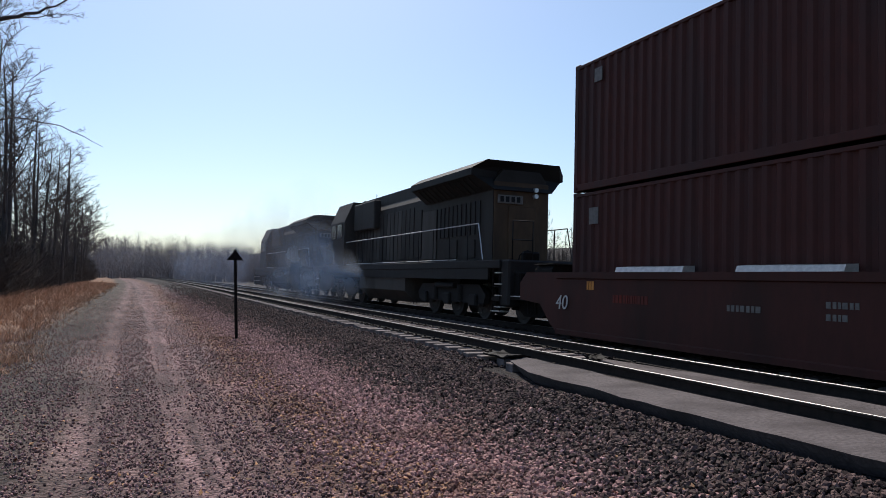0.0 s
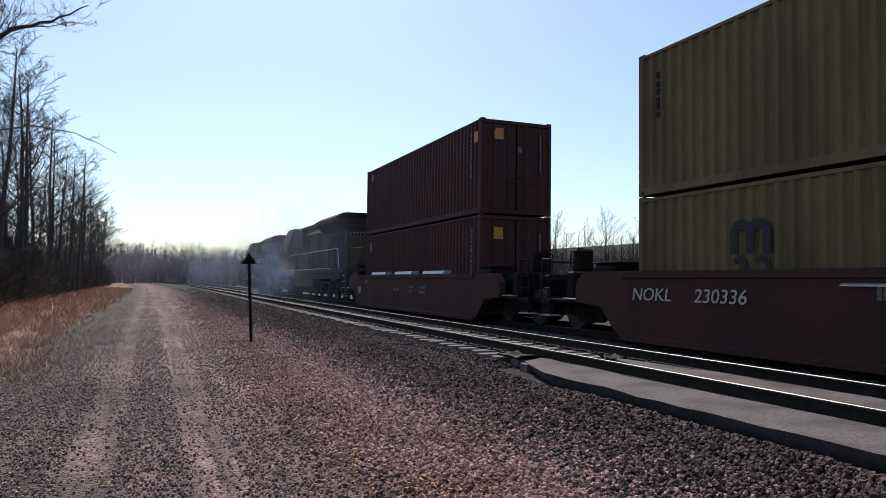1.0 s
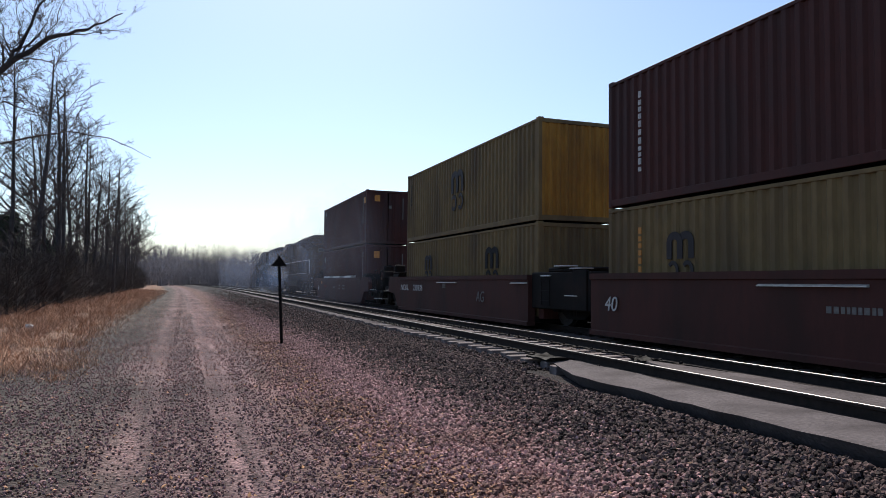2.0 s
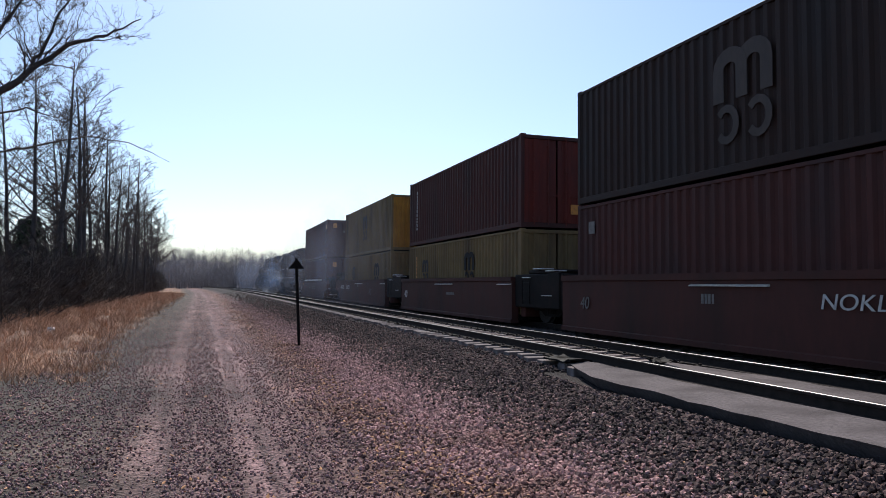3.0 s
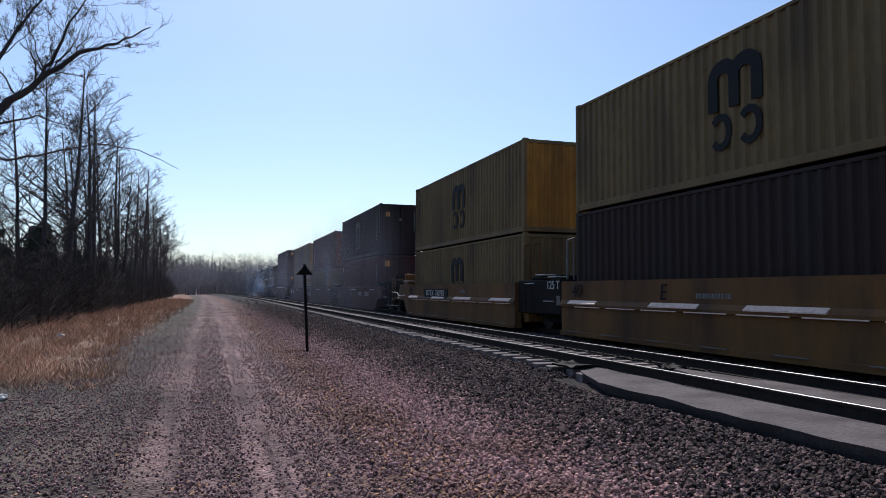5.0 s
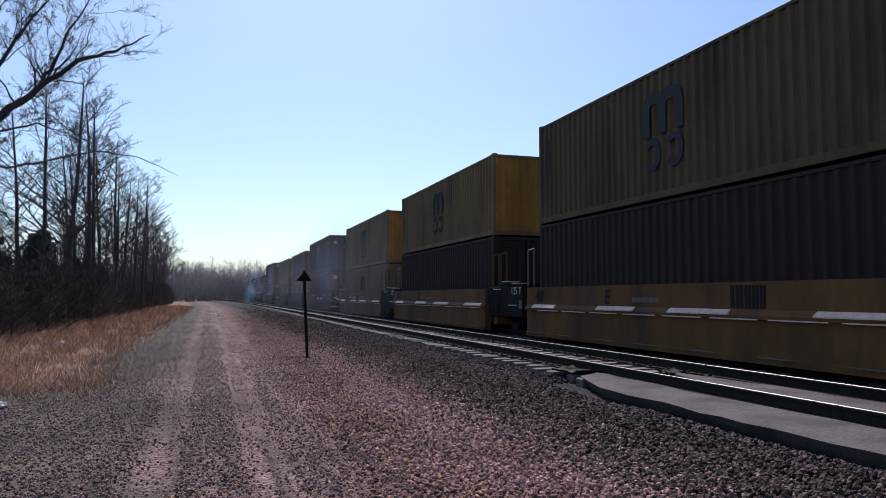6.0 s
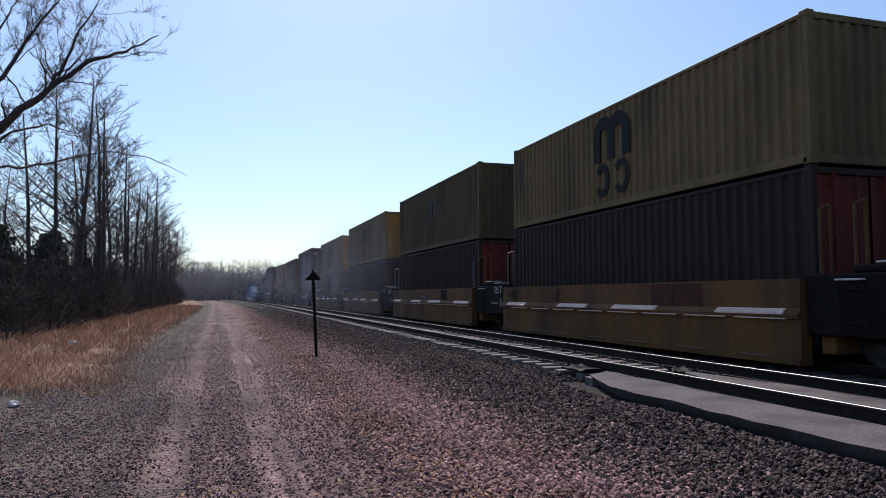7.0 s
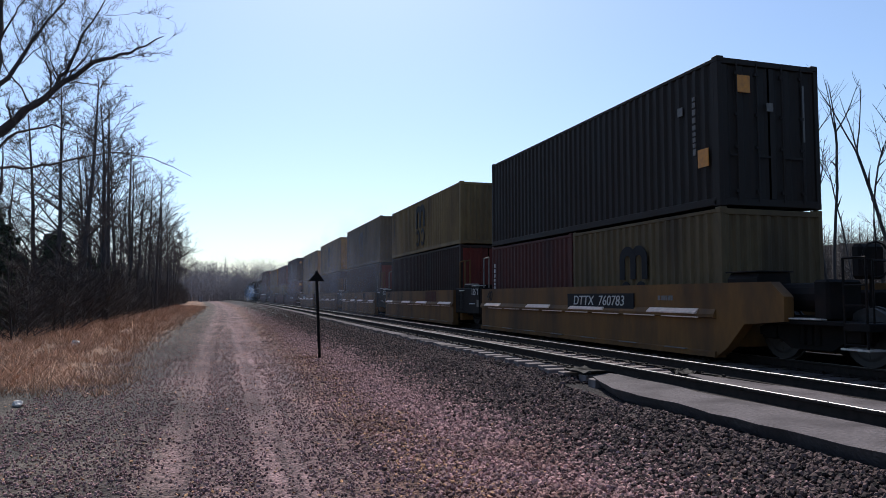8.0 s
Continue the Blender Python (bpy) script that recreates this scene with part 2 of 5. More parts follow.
def make_ground_material():
    m = bpy.data.materials.new("ground_earth")
    m.use_nodes = True
    n, l = m.node_tree.nodes, m.node_tree.links
    b = n["Principled BSDF"]
    uv = n.new("ShaderNodeUVMap")
    tc = n.new("ShaderNodeTexCoord")
    sep = n.new("ShaderNodeSeparateXYZ")
    l.new(uv.outputs[0], sep.inputs[0])
    wob = n.new("ShaderNodeTexNoise")
    wob.inputs["Scale"].default_value, wob.inputs["Detail"].default_value = 0.9, 6
    l.new(tc.outputs["Object"], wob.inputs[0])
    shift = n.new("ShaderNodeMath")
    shift.operation = "MULTIPLY_ADD"
    l.new(wob.outputs[0], shift.inputs[0])
    shift.inputs[1].default_value = 1.6
    l.new(sep.outputs[0], shift.inputs[2])
    # bands across the ground: forest floor, grass, road with ruts, leaf line, ballast
    band = n.new("ShaderNodeMapRange")
    band.inputs[1].default_value, band.inputs[2].default_value = -12.0 + 0.8, 16.0 + 0.8
    # no grass beside the near stretch of the lane
    lim = n.new("ShaderNodeMath")
    lim.operation = "MAXIMUM"
    l.new(shift.outputs[0], lim.inputs[0])
    lim.inputs[1].default_value = -1.9 + 0.8
    along = n.new("ShaderNodeMath")
    along.operation = "MULTIPLY_ADD"
    l.new(wob.outputs[0], along.inputs[0])
    along.inputs[1].default_value = 4.0
    l.new(sep.outputs[1], along.inputs[2])
    bare = n.new("ShaderNodeMapRange")
    bare.inputs[1].default_value, bare.inputs[2].default_value = 15.0, 16.6
    l.new(along.outputs[0], bare.inputs[0])
    pick = n.new("ShaderNodeMix")
    l.new(bare.outputs[0], pick.inputs[0])
    l.new(lim.outputs[0], pick.inputs[2])
    l.new(shift.outputs[0], pick.inputs[3])
    l.new(pick.outputs[0], band.inputs[0])
    ramp = n.new("ShaderNodeValToRGB")
    cr = ramp.color_ramp
    # Near black under the ballast paints in the shade between its stones.
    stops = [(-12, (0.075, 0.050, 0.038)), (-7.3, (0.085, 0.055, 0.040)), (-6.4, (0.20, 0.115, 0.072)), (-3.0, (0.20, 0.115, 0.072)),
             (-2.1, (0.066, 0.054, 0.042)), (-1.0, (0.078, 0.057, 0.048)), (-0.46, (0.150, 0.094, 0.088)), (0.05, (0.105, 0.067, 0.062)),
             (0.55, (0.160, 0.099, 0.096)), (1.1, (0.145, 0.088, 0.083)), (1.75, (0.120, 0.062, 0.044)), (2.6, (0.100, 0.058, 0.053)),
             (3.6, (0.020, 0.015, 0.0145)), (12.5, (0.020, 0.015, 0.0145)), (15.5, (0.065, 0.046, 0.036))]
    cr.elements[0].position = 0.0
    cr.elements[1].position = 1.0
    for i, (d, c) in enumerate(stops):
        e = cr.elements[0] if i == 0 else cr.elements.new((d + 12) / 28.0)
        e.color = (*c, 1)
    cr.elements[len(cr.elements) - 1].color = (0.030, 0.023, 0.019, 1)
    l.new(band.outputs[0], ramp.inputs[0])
    cells = n.new("ShaderNodeTexVoronoi")
    cells.inputs["Scale"].default_value = 32
    l.new(tc.outputs["Object"], cells.inputs[0])
    hsv = n.new("ShaderNodeHueSaturation")
    val = n.new("ShaderNodeSeparateColor")
    l.new(cells.outputs["Color"], val.inputs[0])
    span = n.new("ShaderNodeMapRange")
    span.inputs[3].default_value, span.inputs[4].default_value = 0.35, 1.65
    l.new(val.outputs[0], span.inputs[0])
    l.new(span.outputs[0], hsv.inputs["Value"])
    wide = n.new("ShaderNodeTexNoise")
    wide.inputs["Scale"].default_value, wide.inputs["Detail"].default_value = 0.5, 7
    l.new(tc.outputs["Object"], wide.inputs[0])
    tone = n.new("ShaderNodeMapRange")
    tone.inputs[1].default_value, tone.inputs[2].default_value = 0.35, 0.65
    tone.inputs[3].default_value, tone.inputs[4].default_value = 0.65, 1.35
    l.new(wide.outputs[0], tone.inputs[0])
    patch = n.new("ShaderNodeMixRGB")
    patch.blend_type = "MULTIPLY"
    patch.inputs[0].default_value = 1.0
    l.new(ramp.outputs[0], patch.inputs[1])
    l.new(tone.outputs[0], patch.inputs[2])
    # streaks that tyres have drawn along the lane
    lane = n.new("ShaderNodeMapping")
    lane.inputs["Scale"].default_value = (4.5, 0.22, 1)
    l.new(uv.outputs[0], lane.inputs[0])
    drawn = n.new("ShaderNodeTexNoise")
    drawn.inputs["Scale"].default_value, drawn.inputs["Detail"].default_value = 1.0, 5
    l.new(lane.outputs[0], drawn.inputs[0])
    streak = n.new("ShaderNodeMapRange")
    streak.inputs[1].default_value, streak.inputs[2].default_value = 0.36, 0.64
    streak.inputs[3].default_value, streak.inputs[4].default_value = 0.65, 1.35
    l.new(drawn.outputs[0], streak.inputs[0])
    worn = n.new("ShaderNodeMixRGB")
    worn.blend_type = "MULTIPLY"
    worn.inputs[0].default_value = 1.0
    l.new(patch.outputs[0], worn.inputs[1])
    l.new(streak.outputs[0], worn.inputs[2])
    l.new(worn.outputs[0], hsv.inputs["Color"])
    l.new(hsv.outputs[0], b.inputs["Base Color"])
    b.inputs["Roughness"].default_value = 0.9
    b.inputs["Specular IOR Level"].default_value = 0.25
    b1 = n.new("ShaderNodeBump")
    b1.inputs["Strength"].default_value, b1.inputs["Distance"].default_value = 0.9, 0.03
    l.new(cells.outputs["Distance"], b1.inputs["Height"])
    b1.invert = True
    l.new(b1.outputs[0], b.inputs["Normal"])
    return m


def make_ground():
    ds = graded(-9.0, 16.0, 0.16, (-900, 900), 1.22)
    ys = graded(3.0, 40.0, 0.25, (-120, 2200), 1.05)
    verts = [(d + bend(y), y, ground_z(d, y)) for y in ys for d in ds]
    w = len(ds)
    faces = [(j * w + i, j * w + i + 1, (j + 1) * w + i + 1, (j + 1) * w + i) for j in range(len(ys) - 1) for i in range(w - 1)]
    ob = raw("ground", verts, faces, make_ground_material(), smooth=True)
    lay = ob.data.uv_layers.new(name="line")
    flat = []
    for f in faces:
        for v in f:
            flat += [ds[v % w], ys[v // w]]
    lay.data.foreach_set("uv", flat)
    tagged(ob, "gravel track bed, dirt lane and leaf-strewn verge", "ground", kind="structure")


make_ground()


# ---------------------------------------------------------------- railway track
def make_track(cx, label, first_tie, last, seed):
    track = tagged(new("railway_track"), label, "railway track", kind="structure")
    ys = list(np.arange(-30, 60, 3.0)) + list(np.arange(60, 420, 6.0))
    foot = [(-0.075, -0.165), (0.075, -0.165), (0.075, -0.15), (0.012, -0.135), (0.012, -0.045), (0.035, -0.035), (0.035, -0.010),
            (-0.035, -0.010), (-0.035, -0.035), (-0.012, -0.045), (-0.012, -0.135), (-0.075, -0.15)]
    head = [(-0.021, -0.012), (0.021, -0.012), (0.021, -0.003), (0.016, 0.0), (-0.016, 0.0), (-0.021, -0.003)]
    for off in (-0.755, 0.755):
        rail = None
        for name, outline, mat in (("rail", foot, rail_side), ("running_surface", head, rail_head)):
            verts = [(cx + off + x + bend(y), y, h) for y in ys for x, h in outline]
            k = len(outline)
            faces = [(j * k + i, j * k + (i + 1) % k, (j + 1) * k + (i + 1) % k, (j + 1) * k + i)
                     for j in range(len(ys) - 1) for i in range(k)]
            ob = raw(name, verts, faces, mat, rail or track)
            rail = rail or ob
    tie = nb()
    box(tie, -1.3, 1.3, -0.115, 0.115, -0.33, -0.168, 0.012)
    first = part("tie", tie, tie_wood, track)
    rng = random.Random(seed)
    plate = nb()
    rows = list(np.arange(first_tie, last, 0.53))
    for k, y in enumerate(rows):
        ob = first if k == 0 else new("tie", first.data)
        ob.parent = track
        ob.matrix_basis = pose(cx + bend(y) + rng.uniform(-0.07, 0.07), y, rng.uniform(-0.012, 0.0), 0, 0, rng.uniform(-1.5, 1.5))
        if y < 50:
            for off in (-0.755, 0.755):
                box(plate, cx + off - 0.18, cx + off + 0.18, y - 0.09, y + 0.09, -0.185, -0.152)
                for sx in (-0.11, 0.11):
                    box(plate, cx + off + sx - 0.02, cx + off + sx + 0.02, y - 0.02, y + 0.02, -0.155, -0.12)
    part("tie_plate", plate, rail_side, track)["kind"] = "stuff"


make_track(NEAR, "empty near railway track, bright rails on weathered wooden ties", 9.4, 120, 4)
make_track(CX, "far railway track carrying the train", 1.0, 60, 5)


def make_crossing():
    """Worn asphalt of a disused crossing beside and between the rails."""
    rng = random.Random(8)
    apron = tagged(new("asphalt_apron"), "worn grey asphalt strip along the near rail", "pavement", kind="structure")
    for name, x0, x1, tip, z, y_end in (("slab", 5.05, 5.90, 10.4, -0.145, -30), ("slab", 6.24, 7.22, 9.6, -0.105, -30)):
        ys = [tip - 0.0, tip - 0.25, tip - 0.6] + list(np.arange(tip - 1.0, y_end, -0.35))
        verts, faces = [], []
        for j, y in enumerate(ys):
            t = smooth_step(0, 2.0, tip - y)
            lo = x0 + (x1 - x0) * 0.62 * (1 - t) + 0.09 * noise.noise((y * 1.3, x0, 0)) + 0.03 * noise.noise((y * 6, x0, 2))
            hi = x1 - (0.0 if x0 < 6 else 0.25 * (1 - t)) + 0.015 * noise.noise((y * 3, x1, 5))
            for f in (0, 0.015, 0.3, 0.6, 0.9, 1):
                x = lo + (hi - lo) * f
                lift = 0.0 if f == 0 else 0.012 * noise.noise((x * 7, y * 6, 4)) + 0.02 * noise.noise((x * 1.4, y * 0.8, 1)) + (0.03 * (f - 0.5) if x0 < 6 else 0)
                under = f == 0 and x0 < 6
                verts.append((x + (0.20 if under else 0), y, z + lift - (0.24 if f == 0 else 0)))
        for j in range(len(ys) - 1):
            for i in range(5):
                faces.append((j * 6 + i, j * 6 + i + 1, j * 6 + 7 + i, j * 6 + 6 + i))
        raw(name, verts, faces, asphalt, apron)


make_crossing()


def make_flaps():
    """Torn black rubber at the ends of the crossing's asphalt."""
    for x, y, w, l, tilt in ((5.72, 10.55, 0.42, 0.75, 8), (7.0, 9.75, 0.34, 0.6, -12)):
        bm = nb()
        bmesh.ops.create_grid(bm, x_segments=8, y_segments=12, size=0.5)
        for v in bm.verts:
            v.co.z = 0.05 + 0.09 * abs(v.co.y) ** 1.5 + 0.05 * noise.noise((v.co.x * 3, v.co.y * 4, x))
            v.co.x *= w * (1 + 0.3 * noise.noise((0, v.co.y * 5, y)))
            v.co.y *= l
        geo = bmesh.ops.extrude_face_region(bm, geom=bm.faces[:])["geom"]
        bmesh.ops.translate(bm, vec=(0, 0, -0.03), verts=[g for g in geo if isinstance(g, bmesh.types.BMVert)])
        ob = tagged(part("rubber_flap", bm, black_steel), "torn black rubber crossing mat beside the rail", "rubber mat", group="torn mats")
        ob.matrix_basis = pose(x, y, -0.17, 0, 0, tilt)


make_flaps()


# ---------------------------------------------------------------- train
MOVERS = []        # (thing, distance along the train, height)
WHEELS = []        # (wheelset, place in its truck)


def corrugated(bm, x, y0, y1, z0, z1, out, pitch=0.278, depth=0.045):
    """Trapezoid sheet in the plane x, between y0 and y1; out: side that faces outward."""
    count = max(1, round((y1 - y0) / pitch))
    p = (y1 - y0) / count
    pts = []
    for i in range(count):
        a = y0 + i * p
        pts += [(a, 0), (a + 0.32 * p, 0), (a + 0.5 * p, 1), (a + 0.82 * p, 1)]
    pts.append((y1, 0))
    lo = [bm.verts.new((x - out * depth * d, y, z0)) for y, d in pts]
    hi = [bm.verts.new((x - out * depth * d, y, z1)) for y, d in pts]
    for i in range(len(pts) - 1):
        bm.faces.new((lo[i], lo[i + 1], hi[i + 1], hi[i]))


def logo(parent, x, y, z, h, material):
    """A shipping mark: three legs under two rounded arches, over two open rings."""
    def band(name, pts, width, lift=0.0):
        bm = nb()
        pairs = []
        for i, (u, v) in enumerate(pts):
            a, b = pts[max(i - 1, 0)], pts[min(i + 1, len(pts) - 1)]
            d = Vector((b[0] - a[0], b[1] - a[1])).normalized() * width / 2
            pairs.append([bm.verts.new((x + dx - lift, y + u + s * d.y, z + v - s * d.x)) for s in (-1, 1) for dx in (-0.006, 0.006)])
        for p, q in zip(pairs, pairs[1:]):
            for i, j in ((0, 1), (1, 3), (3, 2), (2, 0)):
                bm.faces.new((p[i], p[j], q[j], q[i]))
        for p in (pairs[0], pairs[-1]):
            bm.faces.new((p[0], p[1], p[3], p[2]))
        part(name, bm, material, parent)

    w, r = h * 0.36, h * 0.15
    for k in (-1, 1):
        c = k * w / 2
        arch = [(c - w / 2, 0.0), (c - w / 2, h * 0.36)]
        arch += [(c - w / 2 * math.cos(math.pi * i / 8), h * 0.36 + w * 0.42 * math.sin(math.pi * i / 8)) for i in range(1, 8)]
        arch += [(c + w / 2, h * 0.36), (c + w / 2, 0.0)]
        band("painted_arch", arch, h * 0.17, 0.002 * (k + 1))
        ring = [(k * 0.24 * h + r * math.cos(math.tau * (i + 1.5) / 14), -0.26 * h + 1.2 * r * math.sin(math.tau * (i + 1.5) / 14)) for i in range(12)]
        band("painted_ring", ring, h * 0.09)


def container(paint_side, length, height, label, end_paint=None, rear_doors=True, marks=()):
    """A shipping container; y along it, z up from its underside."""
    thing = tagged(new("shipping_container"), label, "shipping container", group="stacked containers")
    hl, hw = length / 2, 1.219
    end_paint = end_paint or paint_side
    frame_bm = nb()
    for sx in (-1, 1):
        box(frame_bm, sx * (hw - 0.05), sx * hw, -hl + 0.1, hl - 0.1, 0.02, 0.17, 0.008)
        box(frame_bm, sx * (hw - 0.06), sx * (hw - 0.004), -hl + 0.1, hl - 0.1, height - 0.09, height - 0.02, 0.008)
        for sy in (-1, 1):
            box(frame_bm, sx * (hw - 0.11), sx * (hw - 0.003), sy * (hl - 0.13), sy * (hl - 0.003), 0.1, height - 0.1, 0.008)
    for sy in (-1, 1):
        box(frame_bm, -hw + 0.1, hw - 0.1, sy * (hl - 0.1), sy * (hl - 0.006), 0.02, 0.16, 0.006)
        box(frame_bm, -hw + 0.1, hw - 0.1, sy * (hl - 0.1), sy * (hl - 0.006), height - 0.13, height - 0.02, 0.006)
    part("frame", frame_bm, paint_side, thing)
    for sx in (-1, 1):
        for sy in (-1, 1):
            for z0 in (0.0, height - 0.106):
                c = nb()
                box(c, sx * (hw - 0.162), sx * hw, sy * (hl - 0.178), sy * hl, z0, z0 + 0.118, 0.012)
                part("corner_casting", c, paint_side, thing)
    for sx in (-1, 1):
        s = nb()
        corrugated(s, sx * (hw - 0.014), -hl + 0.14, hl - 0.14, 0.165, height - 0.085, sx)
        part("side_panel", s, paint_side, thing)
    top = nb()
    corrugated(top, height - 0.03, -hl + 0.12, hl - 0.12, -hw + 0.05, hw - 0.05, 1, 0.4, 0.02)
    for v in top.verts:
        v.co = Vector((v.co.z, v.co.y, v.co.x))
    part("roof", top, paint_side, thing)
    base = nb()
    box(base, -hw + 0.06, hw - 0.06, -hl + 0.1, hl - 0.1, 0.10, 0.16)
    part("floor", base, black_steel, thing)
    for sy in (-1, 1):
        if sy < 0 and rear_doors:
            for sx in (-1, 1):
                d = nb()
                lo, hi = sorted((sx * 0.015, sx * (hw - 0.115)))
                corrugated(d, 0, lo + 0.01, hi - 0.01, 0.17, height - 0.14, 1, 0.36, 0.03)
                for v in d.verts:
                    v.co = Vector((v.co.y, -hl + 0.035 - v.co.x, v.co.z))
                door = part("door", d, end_paint, thing)
                for off in (0.30, 0.78):
                    r = nb()
                    rod(r, (sx * off, -hl + 0.0, 0.1), (sx * off, -hl + 0.0, height - 0.08), 0.017)
                    for z in (0.3, height * 0.4, height * 0.62, height - 0.3):
                        box(r, sx * off - 0.05, sx * off + 0.05, -hl - 0.01, -hl + 0.03, z - 0.03, z + 0.03)
                    box(r, sx * off - 0.015, sx * off + 0.3 * (1 if off < 0.5 else -0.6), -hl - 0.02, -hl - 0.002, 0.98, 1.02)
                    part("lock_rod", r, end_paint, door)
        else:
            e = nb()
            corrugated(e, 0, -hw + 0.11, hw - 0.11, 0.16, height - 0.13, 1, 0.25, 0.045)
            for v in e.verts:
                v.co = Vector((v.co.y, sy * (hl - 0.02) + sy * v.co.x, v.co.z))
            part("end_panel", e, end_paint, thing)
    for kind, y, z, size, mat in marks:
        x = -hw - 0.004
        if kind == "logo":
            logo(thing, x, y, z, size, mat)
        elif kind == "plate":
            p = nb()
            box(p, x - 0.004, x + 0.012, y - size * 0.45, y + size * 0.45, z - size / 2, z + size / 2)
            part("placard", p, mat, thing)
        elif kind == "end_plate":
            p = nb()
            box(p, y - size * 0.45, y + size * 0.45, -hl - 0.008, -hl + 0.012, z - size / 2, z + size / 2)
            part("placard", p, mat, thing)
        elif kind == "end_strip":
            p = nb()
            box(p, y - 0.022, y + 0.022, -hl - 0.01, -hl + 0.012, z, z + size)
            part("pale_strip", p, mat, thing)
        elif kind == "column":
            p = nb()
            rng = random.Random(int(y * 100))
            h = size
            while h > 0:
                step = rng.uniform(0.1, 0.2)
                box(p, x - 0.004, x + 0.012, y - 0.045, y + 0.045, z + h - step * 0.7, z + h)
                h -= step
            part("code_marks", p, mat, thing)["kind"] = "stuff"
        elif kind == "row":
            p = nb()
            rng = random.Random(int(z * 100))
            k = 0
            while k < size:
                step = rng.uniform(0.08, 0.16)
                box(p, x - 0.004, x + 0.012, y - k - step * 0.75, y - k, z - 0.06, z + 0.06)
                k += step
            part("code_marks", p, mat, thing)["kind"] = "stuff"
    return thing


def wheelset_mesh(r, track_gauge=1.435):
    bm = nb()
    for sx in (-1, 1):
        x = sx * (track_gauge / 2 + 0.03)
        rod(bm, (x - 0.06 * sx, 0, 0), (x - 0.03 * sx, 0, 0), r + 0.028, 24)
        rod(bm, (x - 0.03 * sx, 0, 0), (x + 0.075 * sx, 0, 0), r, 24)
        rod(bm, (x + 0.075 * sx, 0, 0), (x + 0.09 * sx, 0, 0), r * 0.8, 24, r * 0.7)
        rod(bm, (x + 0.06 * sx, 0, 0), (x + 0.17 * sx, 0, 0), 0.16, 12)
        for k in range(5):
            a = k * math.tau / 5
            box(bm, x + 0.085 * sx, x + 0.1 * sx, 0.62 * r * math.cos(a) - 0.03, 0.62 * r * math.cos(a) + 0.03,
                0.62 * r * math.sin(a) - 0.03, 0.62 * r * math.sin(a) + 0.03)
    rod(bm, (-0.8, 0, 0), (0.8, 0, 0), 0.085, 12)
    me = bpy.data.meshes.new("wheelset")
    bmesh.ops.recalc_face_normals(bm, faces=bm.faces)
    bm.to_mesh(me)
    bm.free()
    me.materials.append(wheel_steel)
    return me


CAR_WHEEL, LOCO_WHEEL = wheelset_mesh(0.46), wheelset_mesh(0.52)


def freight_truck(parent, y):
    """Three-piece freight truck with two wheelsets."""
    t = nb()
    for sx in (-1, 1):
        x0, x1 = sorted((sx * 0.93, sx * 1.07))
        outline = [(-1.15, 0.56), (-1.15, 0.42), (-0.75, 0.42), (-0.42, 0.22), (0.42, 0.22), (0.75, 0.42), (1.15, 0.42), (1.15, 0.56),
                   (0.8, 0.66), (0.35, 0.78), (-0.35, 0.78), (-0.8, 0.66)]
        a = [t.verts.new((x0, v, z)) for v, z in outline]
        b = [t.verts.new((x1, v, z)) for v, z in outline]
        t.faces.new(a)
        t.faces.new(list(reversed(b)))
        for i in range(12):
            j = (i + 1) % 12
            t.faces.new((a[j], a[i], b[i], b[j]))
        for k in (-0.16, 0, 0.16):
            rod(t, (sx * 1.05, k, 0.3), (sx * 1.05, k, 0.62), 0.075, 8)
        for k in (-0.89, 0.89):
            box(t, *sorted((sx * 0.95, sx * 1.13)), k - 0.16, k + 0.16, 0.36, 0.6, 0.03)
    box(t, -1.0, 1.0, -0.2, 0.2, 0.42, 0.72, 0.03)
    for k in (-0.35, 0.35):
        rod(t, (-0.9, k, 0.38), (0.9, k, 0.38), 0.05, 6)
    truck = part("truck", t, black_steel, parent)
    truck.matrix_basis = pose(0, y, 0)
    for k in (-0.89, 0.89):
        w = new("wheelset", CAR_WHEEL)
        w.parent = truck
        WHEELS.append((w, Vector((0, k, 0.46)), 0.46))


def bars(bm, pts, r=0.016):
    for a, b in zip(pts, pts[1:]):
        rod(bm, a, b, r, 5)


DROP = 0.54        # body heights below are counted from this far under the rail top


